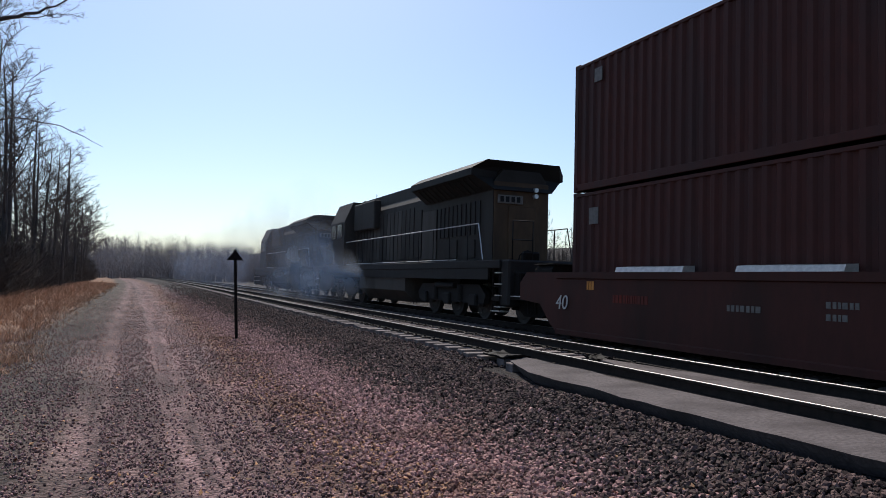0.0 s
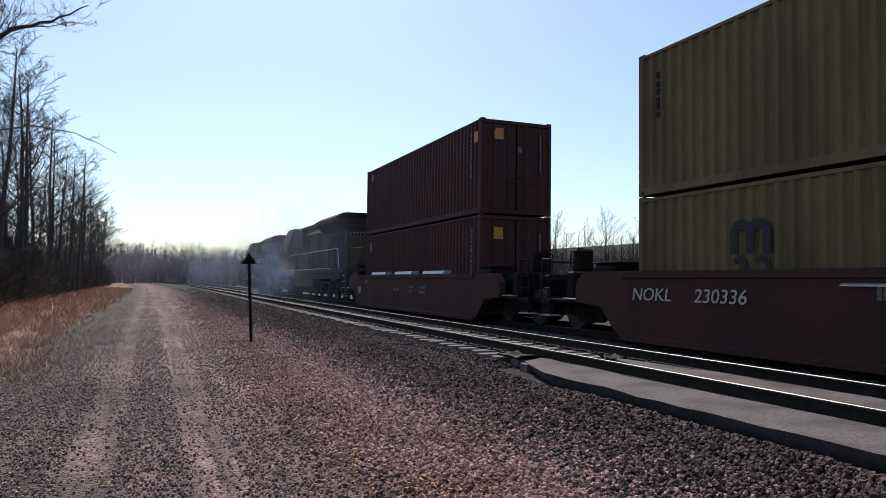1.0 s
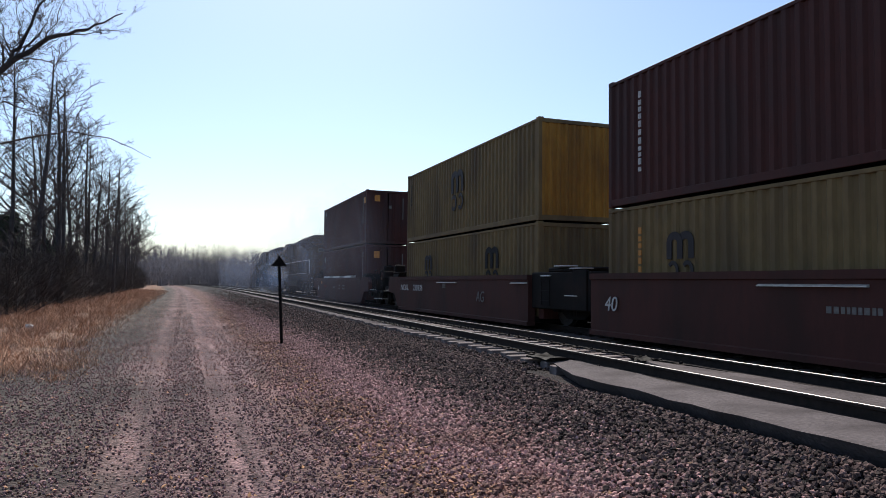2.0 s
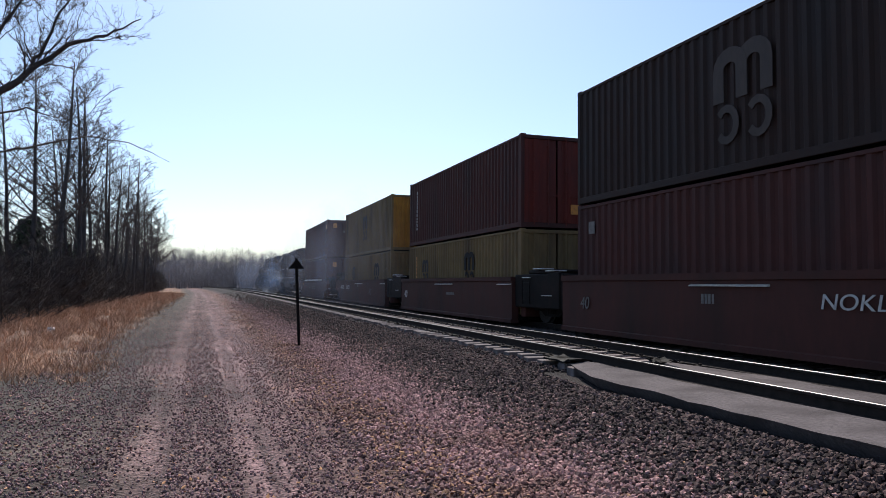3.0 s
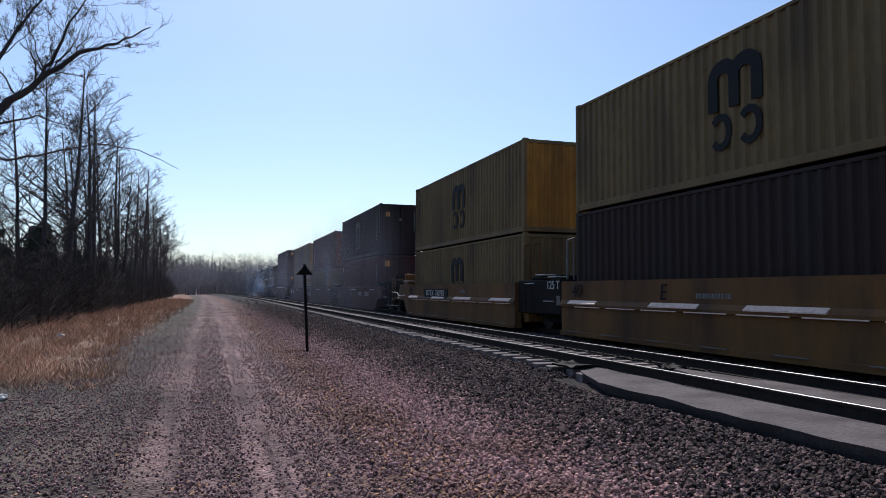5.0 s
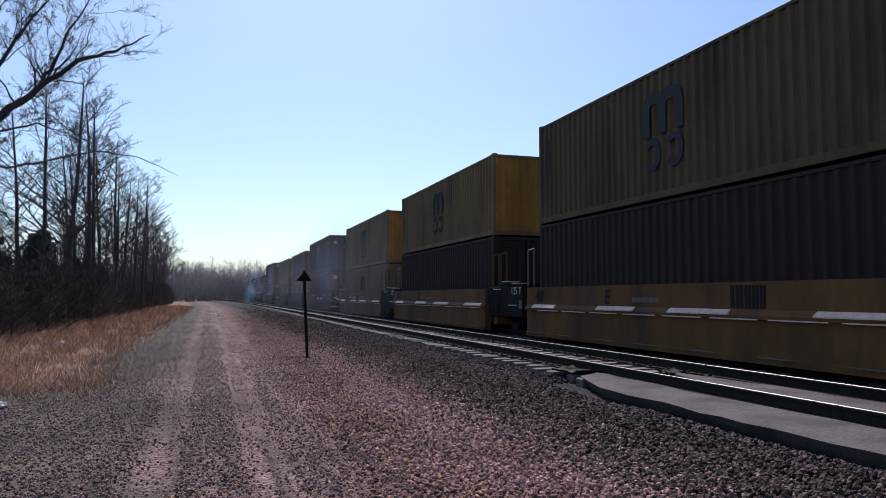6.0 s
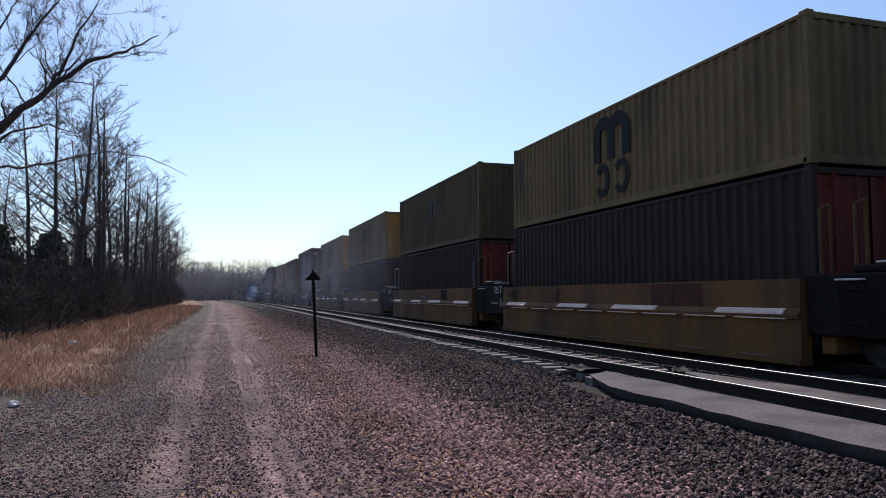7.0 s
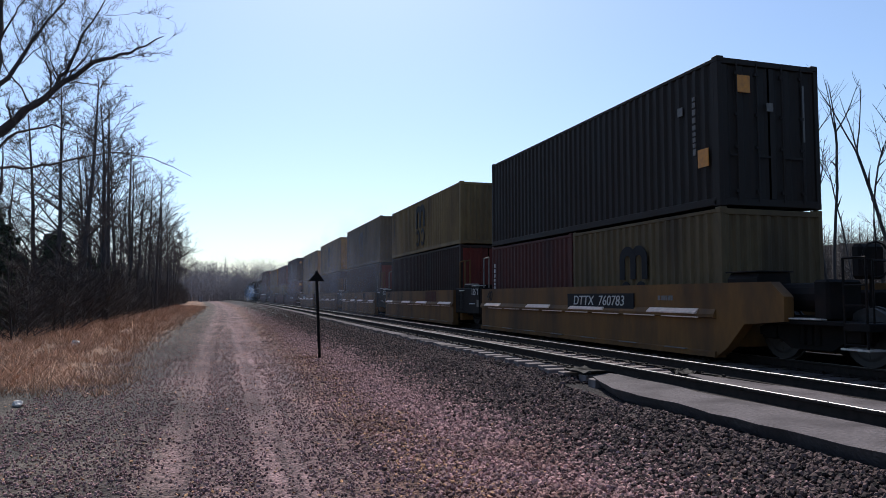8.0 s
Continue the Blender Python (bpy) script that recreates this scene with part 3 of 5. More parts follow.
def well_car(name_label, body, floor_z, front, rear, style, marks=(), group="well cars"):
    """One platform of a double-stack well car. y forward, z up from the rail top; front and rear: 'coupler' or 'joint'."""
    car = tagged(new("well_car"), name_label, "well car", group=group)
    top, floor_z = 1.88, floor_z + DROP
    for sx in (-1, 1):
        s = nb()
        if style == "ledge":
            out = [(1.50, top), (1.50, 1.40), (1.56, 1.30), (1.56, 1.24), (1.50, 1.22), (1.50, 0.62), (1.54, 0.60), (1.54, 0.50),
                   (1.28, 0.50), (1.28, top)]
        else:
            out = [(1.54, top), (1.54, top - 0.13), (1.50, top - 0.15), (1.50, 0.62), (1.54, 0.60), (1.54, 0.50), (1.28, 0.50), (1.28, top)]
        ya, yb = (-6.05 if rear == "joint" else -6.25), (6.38 if front == "joint" else 6.25)
        extrude(s, [(sx * x, z) for x, z in out], ya, yb)
        # tapered end gussets
        for sy, kind in ((1, front), (-1, rear)):
            if kind == "joint":
                continue
            y0, y1 = sy * 6.25, sy * 7.95
            x0, x1 = sx * 1.30, sx * 1.50
            prof = [(y0, 0.52), (y0, top), (y1 - sy * 0.3, top), (y1, top - 0.25), (y1, 1.22), (y0 + sy * 0.75, 1.14), (y0 + sy * 0.3, 0.7)]
            a = [s.verts.new((x0, y, z)) for y, z in prof]
            b = [s.verts.new((x1, y, z)) for y, z in prof]
            s.faces.new(a)
            s.faces.new(list(reversed(b)))
            for i in range(len(prof)):
                j = (i + 1) % len(prof)
                s.faces.new((a[j], a[i], b[i], b[j]))
        wall = part("side_wall", s, body, car)
        if style == "ledge":
            plates = ((5.9, 4.55), (2.35, 0.8), (-0.45, -2.2), (-4.1, -5.75))
        elif style == "cap_long":
            plates = ((4.1, 2.2), (1.0, -0.9), (-2.1, -4.0))
        else:
            plates = ((1.3, -0.7), (-5.0, -6.0))
        for a, b in plates:
            p = nb()
            if style == "ledge":
                prof = [(1.505, 1.40), (1.60, 1.325), (1.60, 1.30), (1.505, 1.30)]
            elif style == "cap_long":
                prof = [(1.25, top + 0.12), (1.50, top + 0.10), (1.54, top + 0.004), (1.25, top + 0.004)]
            else:
                prof = [(1.503, 1.67), (1.56, 1.645), (1.56, 1.63), (1.503, 1.63)]
            extrude(p, [(sx * x, z) for x, z in prof], b, a)
            part("ledge_plate", p, salmon_plate if style == "ledge" else pale_plate, wall)
        if style == "ledge":
            for y in np.arange(-5.8, 5.8, 1.45):
                strip = nb()
                box(strip, *sorted((sx * 1.55, sx * 1.575)), y, y + 1.2, 1.225, 1.245)
                part("lip", strip, salmon_plate, wall)
            for y in np.arange(-5.4, 5.5, 1.8):
                foot = nb()
                box(foot, *sorted((sx * 1.50, sx * 1.58)), y, y + 0.7, 0.60, 0.615)
                part("foot_lip", foot, grey_mark, wall)
    floor = nb()
    for y in np.linspace(-5.9, 5.9, 7):
        box(floor, -1.3, 1.3, y - 0.15, y + 0.15, floor_z - 0.16, floor_z)
    box(floor, -0.25, 0.25, -6.2, 6.2, floor_z - 0.2, floor_z - 0.02)
    part("well_floor", floor, black_steel, car)
    for sy, kind in ((1, front), (-1, rear)):
        e = nb()
        box(e, -1.28, 1.28, sy * 6.22, sy * 6.5, 0.7, 1.75, 0.02)
        part("bulkhead", e, body, car)
        if kind == "joint":
            if sy < 0:
                j = nb()
                box(j, -1.42, 1.42, -9.1, -6.1, 0.98, 1.94, 0.03)
                box(j, -1.46, -1.38, -8.95, -8.3, 1.0, 1.98, 0.02)
                box(j, 1.38, 1.46, -8.95, -8.3, 1.0, 1.98, 0.02)
                box(j, -1.35, 1.35, -8.6, -6.9, 1.94, 2.06, 0.03)
                joint = part("articulation_housing", j, black_steel, car)
                for y, z, w in ((-6.95, 1.83, 0.5), (-7.7, 2.07, 0.55), (-8.45, 2.0, 0.5)):
                    c = nb()
                    box(c, -1.48, -1.1, y - w / 2, y + w / 2, z, z + 0.03, 0.006)
                    part("cover_plate", c, pale_plate if body is car_yellow else galvanised, joint)
                for y in (-6.8, -7.25):
                    c = nb()
                    bars(c, [(-1.47, y, 1.1), (-1.5, y, 1.1), (-1.5, y, 1.75), (-1.47, y, 1.75)], 0.014)
                    part("grab_iron", c, black_steel, joint)
                for z in (1.2, 1.45, 1.7):
                    c = nb()
                    bars(c, [(-1.50, -6.8, z), (-1.50, -7.25, z)], 0.014)
                    part("rung", c, black_steel, joint)
                c = nb()
                bars(c, [(-1.5, -8.0, 1.35), (-1.5, -8.6, 1.35)], 0.014)
                part("grab_iron", c, galvanised, joint)
                if body is car_yellow:
                    for y in (-6.3, -6.95, -9.02):
                        g = nb()
                        bars(g, [(-1.3, y, 1.5), (-1.3, y, 2.98), (-1.1, y, 3.04), (-1.1, y, 1.5)], 0.03)
                        part("grab_post", g, grey_mark if y < -9 else car_yellow, joint)
                    lettering("125 T", 0.23, white_mark, joint, (-1.465, -8.5, 1.78), 1.0, 0.0)
                    lab = nb()
                    box(lab, -1.472, -1.46, -8.92, -8.72, 1.25, 1.5)
                    part("notice", lab, grey_mark, joint)
                freight_truck(car, -7.8)
        else:
            deck_end = sy * 9.55
            d = nb()
            lo, hi = sorted((sy * 6.4, deck_end))
            box(d, -0.35, 0.35, lo, hi, 0.8, 1.2, 0.02)
            box(d, -1.48, 1.48, *sorted((sy * 9.1, deck_end)), 1.12, 1.24, 0.01)
            box(d, -1.4, 1.4, *sorted((sy * 7.2, sy * 9.2)), 1.18, 1.25, 0.01)
            part("end_platform", d, body if body is car_yellow and sy > 0 else black_steel, car)
            for sx in (-1, 1):
                h = nb()
                bars(h, [(sx * 1.46, deck_end - sy * 0.05, 0.85), (sx * 1.46, deck_end - sy * 0.05, 2.2),
                         (sx * 1.46, deck_end - sy * 0.45, 2.2), (sx * 1.46, deck_end - sy * 0.45, 0.85)], 0.02)
                for z in (0.92, 1.2, 1.5, 1.8):
                    bars(h, [(sx * 1.46, deck_end - sy * 0.05, z), (sx * 1.46, deck_end - sy * 0.45, z)], 0.015)
                part("ladder", h, car_yellow if body is car_yellow and sy > 0 else black_steel, car)
                st = nb()
                box(st, *sorted((sx * 1.2, sx * 1.5)), *sorted((deck_end - sy * 0.5, deck_end)), 0.84, 0.87)
                part("step", st, pale_plate, car)
            rail = nb()
            bars(rail, [(-1.3, deck_end - sy * 0.08, 1.24), (-1.3, deck_end - sy * 0.08, 2.15), (1.3, deck_end - sy * 0.08, 2.15),
                        (1.3, deck_end - sy * 0.08, 1.24)], 0.018)
            part("end_rail", rail, body if body is car_yellow and sy > 0 else black_steel, car)
            br = nb()
            rod(br, (-0.7, sy * 8.9, 1.25), (-0.7, sy * 8.9, 2.25), 0.03)
            for k in range(12):
                a, b = k * math.tau / 12, (k + 1) * math.tau / 12
                rod(br, (-0.7 + 0.28 * math.cos(a), sy * 9.0, 2.2 + 0.28 * math.sin(a)),
                    (-0.7 + 0.28 * math.cos(b), sy * 9.0, 2.2 + 0.28 * math.sin(b)), 0.016, 5)
                if k % 3 == 0:
                    rod(br, (-0.7, sy * 9.0, 2.2), (-0.7 + 0.28 * math.cos(a), sy * 9.0, 2.2 + 0.28 * math.sin(a)), 0.012, 5)
            box(br, -0.95, -0.45, sy * 8.75, sy * 8.95, 1.9, 2.45, 0.05)
            part("hand_brake", br, body if body is car_yellow and sy > 0 else black_steel, car)
            gear = body if body is car_yellow and sy > 0 else black_steel
            tank = nb()
            rod(tank, (-0.9, sy * 7.0, 1.62), (-0.9, sy * 8.3, 1.62), 0.24, 14)
            part("air_tank", tank, gear, car, smooth=False)
            valve = nb()
            box(valve, -1.3, -0.6, sy * 8.35, sy * 8.65, 1.25, 1.9, 0.04)
            part("valve_box", valve, gear, car)
            chest = nb()
            box(chest, 0.2, 1.2, sy * 7.3, sy * 8.5, 1.25, 1.75, 0.05)
            part("brake_chest", chest, gear, car)
            hood = nb()
            extrude(hood, [(-1.46, 1.26), (-1.46, 1.95), (-1.38, 2.05), (-0.75, 2.05), (-0.7, 1.26)], *sorted((sy * 6.55, sy * 7.3)))
            part("end_cabinet", hood, gear, car)
            lid = nb()
            box(lid, -1.47, -0.72, *sorted((sy * 6.5, sy * 7.35)), 2.055, 2.08, 0.006)
            part("cabinet_lid", lid, pale_plate if gear is car_yellow else black_steel, car)
            pl = nb()
            box(pl, -1.42, -0.9, *sorted((sy * 7.4, sy * 8.6)), 1.26, 1.285, 0.005)
            part("tread_plate", pl, pale_plate, car)
            if body is car_yellow and sy > 0:
                w = nb()
                bars(w, [(-1.5, sy * 6.9, 1.40), (-1.5, sy * 8.0, 1.36), (-1.5, sy * 8.35, 1.52), (-1.5, sy * 9.4, 1.54)], 0.022)
                part("pipe", w, pale_plate, car)
            cp = nb()
            box(cp, -0.18, 0.18, *sorted((sy * 9.3, sy * 9.85)), 0.75, 1.02, 0.04)
            box(cp, -0.26, 0.2, *sorted((sy * 9.72, sy * 9.98)), 0.7, 1.06, 0.06)
            part("coupler", cp, black_steel, car)
            freight_truck(car, sy * 8.05)
    for text, h, y, z, mat, wide in marks:
        if text == "panel":
            p = nb()
            box(p, -1.530, -1.49, y - wide / 2, y + wide / 2, z - h / 2, z + h / 2)
            part("number_panel", p, mat, car)
        elif text == "bars":
            p = nb()
            k = 0
            rng = random.Random(int(abs(y) * 50))
            while k < wide:
                s = rng.uniform(0.06, 0.14)
                box(p, -1.508, -1.49, y - k - s * 0.7, y - k, z - h / 2, z + h / 2)
                k += s
            part("stencil", p, mat, car)["kind"] = "stuff"
        else:
            lettering(text, h, mat, car, (-1.538 if mat is white_mark else -1.532, y, z), wide)
    done = set()
    for ob in car.children_recursive:
        if ob.name.split(".")[0] not in ("truck", "wheelset", "coupler") and ob.data.name not in done:
            ob.data.transform(Matrix.Translation((0, 0, -DROP)))
            done.add(ob.data.name)
    return car


def locomotive(label, tan_rear):
    """A six-axle road diesel; y forward from its middle, z up from the rail top."""
    lo = tagged(new("locomotive"), label, "locomotive", group="locomotives")
    deck = nb()
    box(deck, -1.52, 1.52, -10.3, 10.2, 1.45, 1.68, 0.02)
    box(deck, -1.45, 1.45, -10.7, -10.2, 0.45, 1.68, 0.05)
    box(deck, -1.45, 1.45, 10.1, 10.7, 0.40, 1.68, 0.05)
    box(deck, -1.50, -1.44, -9.6, 9.6, 1.15, 1.47)
    box(deck, 1.44, 1.50, -9.6, 9.6, 1.15, 1.47)
    part("underframe", deck, loco_dark, lo)
    fuel = nb()
    extrude(fuel, [(-1.45, 1.2), (-1.45, 0.7), (-1.0, 0.28), (1.0, 0.28), (1.45, 0.7), (1.45, 1.2)], -3.0, 2.6)
    part("fuel_tank", fuel, loco_pale, lo)
    hood = nb()
    extrude(hood, [(-0.92, 1.68), (0.92, 1.68), (0.92, 3.95), (0.62, 4.35), (-0.62, 4.35), (-0.92, 3.95)], -8.7, 5.1)
    hood_ob = part("long_hood", hood, loco_paint, lo)
    for sx in (-1, 1):
        for k in range(17):
            d = nb()
            y = -2.4 + k * 0.44
            box(d, *sorted((sx * 0.918, sx * 0.945)), y, y + 0.38, 1.85, 3.75, 0.008)
            part("hood_door", d, loco_pale if k in (3, 4, 5, 6, 9, 10) else loco_paint, hood_ob)
        v = nb()
        for k in range(14):
            box(v, *sorted((sx * 0.918, sx * 0.95)), -7.9 + k * 0.33, -7.68 + k * 0.33, 2.5, 3.5)
        part("louvre", v, loco_dark, hood_ob)
        air = nb()
        box(air, *sorted((sx * 0.9, sx * 1.2)), 1.6, 4.6, 3.2, 4.42, 0.05)
        part("intake_housing", air, loco_paint, hood_ob)
    wings = nb()
    extrude(wings, [(-0.95, 3.74), (-1.44, 4.13), (-1.54, 4.16), (-1.54, 4.36), (-1.20, 4.58), (1.20, 4.58), (1.54, 4.36), (1.54, 4.16), (1.44, 4.13), (0.95, 3.74)],
            -8.85, -3.6)
    for v in wings.verts:
        if v.co.y < -8 and v.co.z > 4.0:
            v.co.y += 0.35 if abs(v.co.x) > 1.3 else 0.0
    wing = part("radiator_housing", wings, loco_dark, lo)
    for sx in (-1, 1):
        for k in range(12):
            g = nb()
            y = -8.1 + k * 0.36
            rod(g, (sx * 1.0, y, 3.74), (sx * 1.46, y, 4.11), 0.02, 4)
            part("grille_bar", g, loco_paint, wing)
        walk_plate = nb()
        box(walk_plate, *sorted((sx * 0.93, sx * 1.5)), -8.7, 5.0, 1.685, 1.70)
        part("walkway", walk_plate, loco_dark, lo)
        for k, (y, z0, z1, wd) in enumerate(((-7.6, 1.8, 2.35, 0.9), (-6.3, 1.8, 2.4, 1.1), (-4.6, 1.8, 3.5, 1.3), (-3.2, 1.9, 3.6, 0.6))):
            d = nb()
            box(d, *sorted((sx * 0.918, sx * 0.96)), y, y + wd, z0, z1, 0.012)
            part("equipment_door", d, loco_pale if k == 2 else loco_paint, hood_ob)
    for y0, y1 in ((-8.6, -7.1), (-6.9, -5.4), (-5.2, -3.8)):
        f = nb()
        for k in range(9):
            y = y0 + k * (y1 - y0) / 9
            box(f, -0.95, 0.95, y, y + 0.09, 4.58, 4.63)
        part("radiator_grille", f, black_steel, wing)
    for a in (-1.2, 0.3, 2.2):
        st = nb()
        box(st, -0.45, 0.45, a, a + 0.9, 4.33, 4.58, 0.06)
        part("roof_hatch", st, loco_dark, hood_ob)
    mid = nb()
    extrude(mid, [(-0.75, 4.0), (0.75, 4.0), (0.72, 4.62), (-0.72, 4.62)], -3.6, 5.0)
    part("roof_box", mid, loco_paint, hood_ob)
    rear = nb()
    box(rear, -0.9, 0.9, -8.74, -8.69, 1.7, 4.0, 0.02)
    box(rear, -0.45, 0.45, -8.78, -8.7, 1.75, 3.3, 0.02)
    part("rear_face", rear, loco_tan if tan_rear else loco_paint, hood_ob)
    board = nb()
    box(board, -0.80, 0.0, -8.80, -8.72, 3.36, 3.60, 0.01)
    bd = part("number_board", board, grey_mark, hood_ob)
    for k in range(4):
        g = nb()
        box(g, -0.74 + k * 0.18, -0.63 + k * 0.18, -8.81, -8.795, 3.40, 3.56)
        part("number_bar", g, dark_mark, bd)
    lamp = nb()
    for z in (3.62, 3.8):
        rod(lamp, (0.42, -8.86, z), (0.42, -8.72, z), 0.07, 12)
    part("rear_lamp", lamp, galvanised, hood_ob)
    cab = nb()
    extrude(cab, [(-1.50, 1.68), (1.50, 1.68), (1.50, 3.7), (1.1, 4.62), (-1.1, 4.62), (-1.50, 3.7)], 5.1, 7.6)
    cab_ob = part("cab", cab, loco_paint, lo)
    for sx in (-1, 1):
        for y in (5.45, 6.5):
            w = nb()
            box(w, *sorted((sx * 1.495, sx * 1.53)), y, y + 0.8, 2.95, 3.6, 0.01)
            part("window", w, glass, cab_ob)
        w = nb()
        box(w, *sorted((sx * 0.15, sx * 1.2)), 7.58, 7.63, 3.2, 3.75, 0.02)
        part("windscreen", w, glass, cab_ob)
    nose = nb()
    extrude(nose, [(-1.2, 1.68), (1.2, 1.68), (1.2, 2.7), (0.9, 3.05), (-0.9, 3.05), (-1.2, 2.7)], 7.6, 9.4)
    part("nose", nose, loco_paint, lo)
    horn = nb()
    for x in (-0.2, 0, 0.2):
        rod(horn, (x, 5.6, 4.72), (x, 6.2, 4.76), 0.03, 8, 0.09)
    box(horn, -0.3, 0.3, 5.5, 5.75, 4.6, 4.75)
    part("horn", horn, loco_dark, cab_ob)
    aerial = nb()
    rod(aerial, (0.5, 6.6, 4.6), (0.5, 6.6, 5.25), 0.015)
    part("aerial", aerial, loco_dark, cab_ob)
    for sx in (-1, 1):
        x = sx * 1.47
        rl = nb()
        bars(rl, [(x, -8.9, 2.72), (x, -7.4, 2.72), (x, 4.8, 2.72)], 0.018)
        part("handrail", rl, galvanised if sx < 0 else loco_dark, lo)
        rl = nb()
        bars(rl, [(x, -9.2, 1.7), (x, -8.9, 2.72)], 0.018)
        bars(rl, [(x, -7.4, 1.72), (x, 4.8, 1.72)], 0.014)
        part("handrail", rl, galvanised if sx < 0 else loco_dark, lo)
        for y in np.arange(-8.2, 4.9, 1.3):
            p = nb()
            rod(p, (x, y, 1.66), (x, y, 2.72), 0.016)
            part("stanchion", p, loco_dark, lo)
        for sy in (-1, 1):
            for k in range(4):
                s = nb()
                box(s, *sorted((sx * 1.1, sx * 1.5)), *sorted((sy * 10.0, sy * 10.35)), 0.42 + k * 0.3, 0.45 + k * 0.3)
                part("step", s, pale_plate, lo)
    for sx in (-1, 1):
        er = nb()
        for z in (2.2, 2.7):
            bars(er, [(sx * 0.7, -10.6, 1.66), (sx * 0.7, -10.6, z), (sx * 1.3, -10.6, z), (sx * 1.3, -10.6, 1.66)], 0.018)
        part("end_rail", er, loco_dark, lo)
    cp = nb()
    box(cp, -0.18, 0.18, -11.15, -10.6, 0.75, 1.02, 0.04)
    box(cp, -0.26, 0.2, -11.35, -11.05, 0.7, 1.06, 0.06)
    part("coupler", cp, black_steel, lo)
    cp = nb()
    box(cp, -0.18, 0.18, 10.6, 11.1, 0.75, 1.02, 0.04)
    part("coupler", cp, black_steel, lo)
    for y in (-6.2, 6.2):
        t = nb()
        for sx in (-1, 1):
            x0, x1 = sorted((sx * 1.0, sx * 1.16))
            prof = [(-2.5, 0.45), (2.5, 0.45), (2.6, 0.72), (2.2, 1.0), (-2.2, 1.0), (-2.6, 0.72)]
            a = [t.verts.new((x0, v, z)) for v, z in prof]
            b = [t.verts.new((x1, v, z)) for v, z in prof]
            t.faces.new(a)
            t.faces.new(list(reversed(b)))
            for i in range(6):
                j = (i + 1) % 6
                t.faces.new((a[j], a[i], b[i], b[j]))
            for k in (-1.9, 0, 1.9):
                box(t, *sorted((sx * 1.1, sx * 1.26)), k - 0.22, k + 0.22, 0.36, 0.72, 0.04)
            for k in (-0.95, 0.95):
                rod(t, (sx * 1.18, k, 0.5), (sx * 1.18, k, 0.95), 0.11, 10)
            rod(t, (sx * 1.25, -0.7, 0.95), (sx * 1.25, 0.7, 0.95), 0.09, 10)
        box(t, -1.0, 1.0, -0.5, 0.5, 0.6, 1.2)
        truck = part("truck", t, loco_dark, lo)
        truck.matrix_basis = pose(0, y, 0)
        for k in (-1.9, 0, 1.9):
            w = new("wheelset", LOCO_WHEEL)
            w.parent = truck
            WHEELS.append((w, Vector((0, k, 0.52)), 0.52))
    return lo


L40 = 12.19
OFF = {}
OFF[1] = 1.49 + L40 / 2
OFF[2] = OFF[1] - 19.672
OFF[3], OFF[4] = OFF[2] - 15.603, OFF[2] - 31.206
OFF[5] = OFF[4] - 19.683
for unit in (6, 7, 8, 9):
    OFF[unit] = OFF[unit - 1] - 15.603
OFF[10] = OFF[9] - 19.65
OFF[6] += 0.15
OFF[8] += 0.13


def stack(unit, top_z, upper_h, lower_h, upper, lower, car):
    """Places a car platform and the boxes on it."""
    floor_z = top_z - upper_h - lower_h - 0.03
    MOVERS.append((car(floor_z), OFF[unit], 0.0))
    for y, ob in lower(lower_h):
        MOVERS.append((ob, OFF[unit] + y, floor_z))
    MOVERS.append((upper(upper_h), OFF[unit], floor_z + lower_h + 0.03))


def one(c):
    return lambda h: [(0, c(h))]


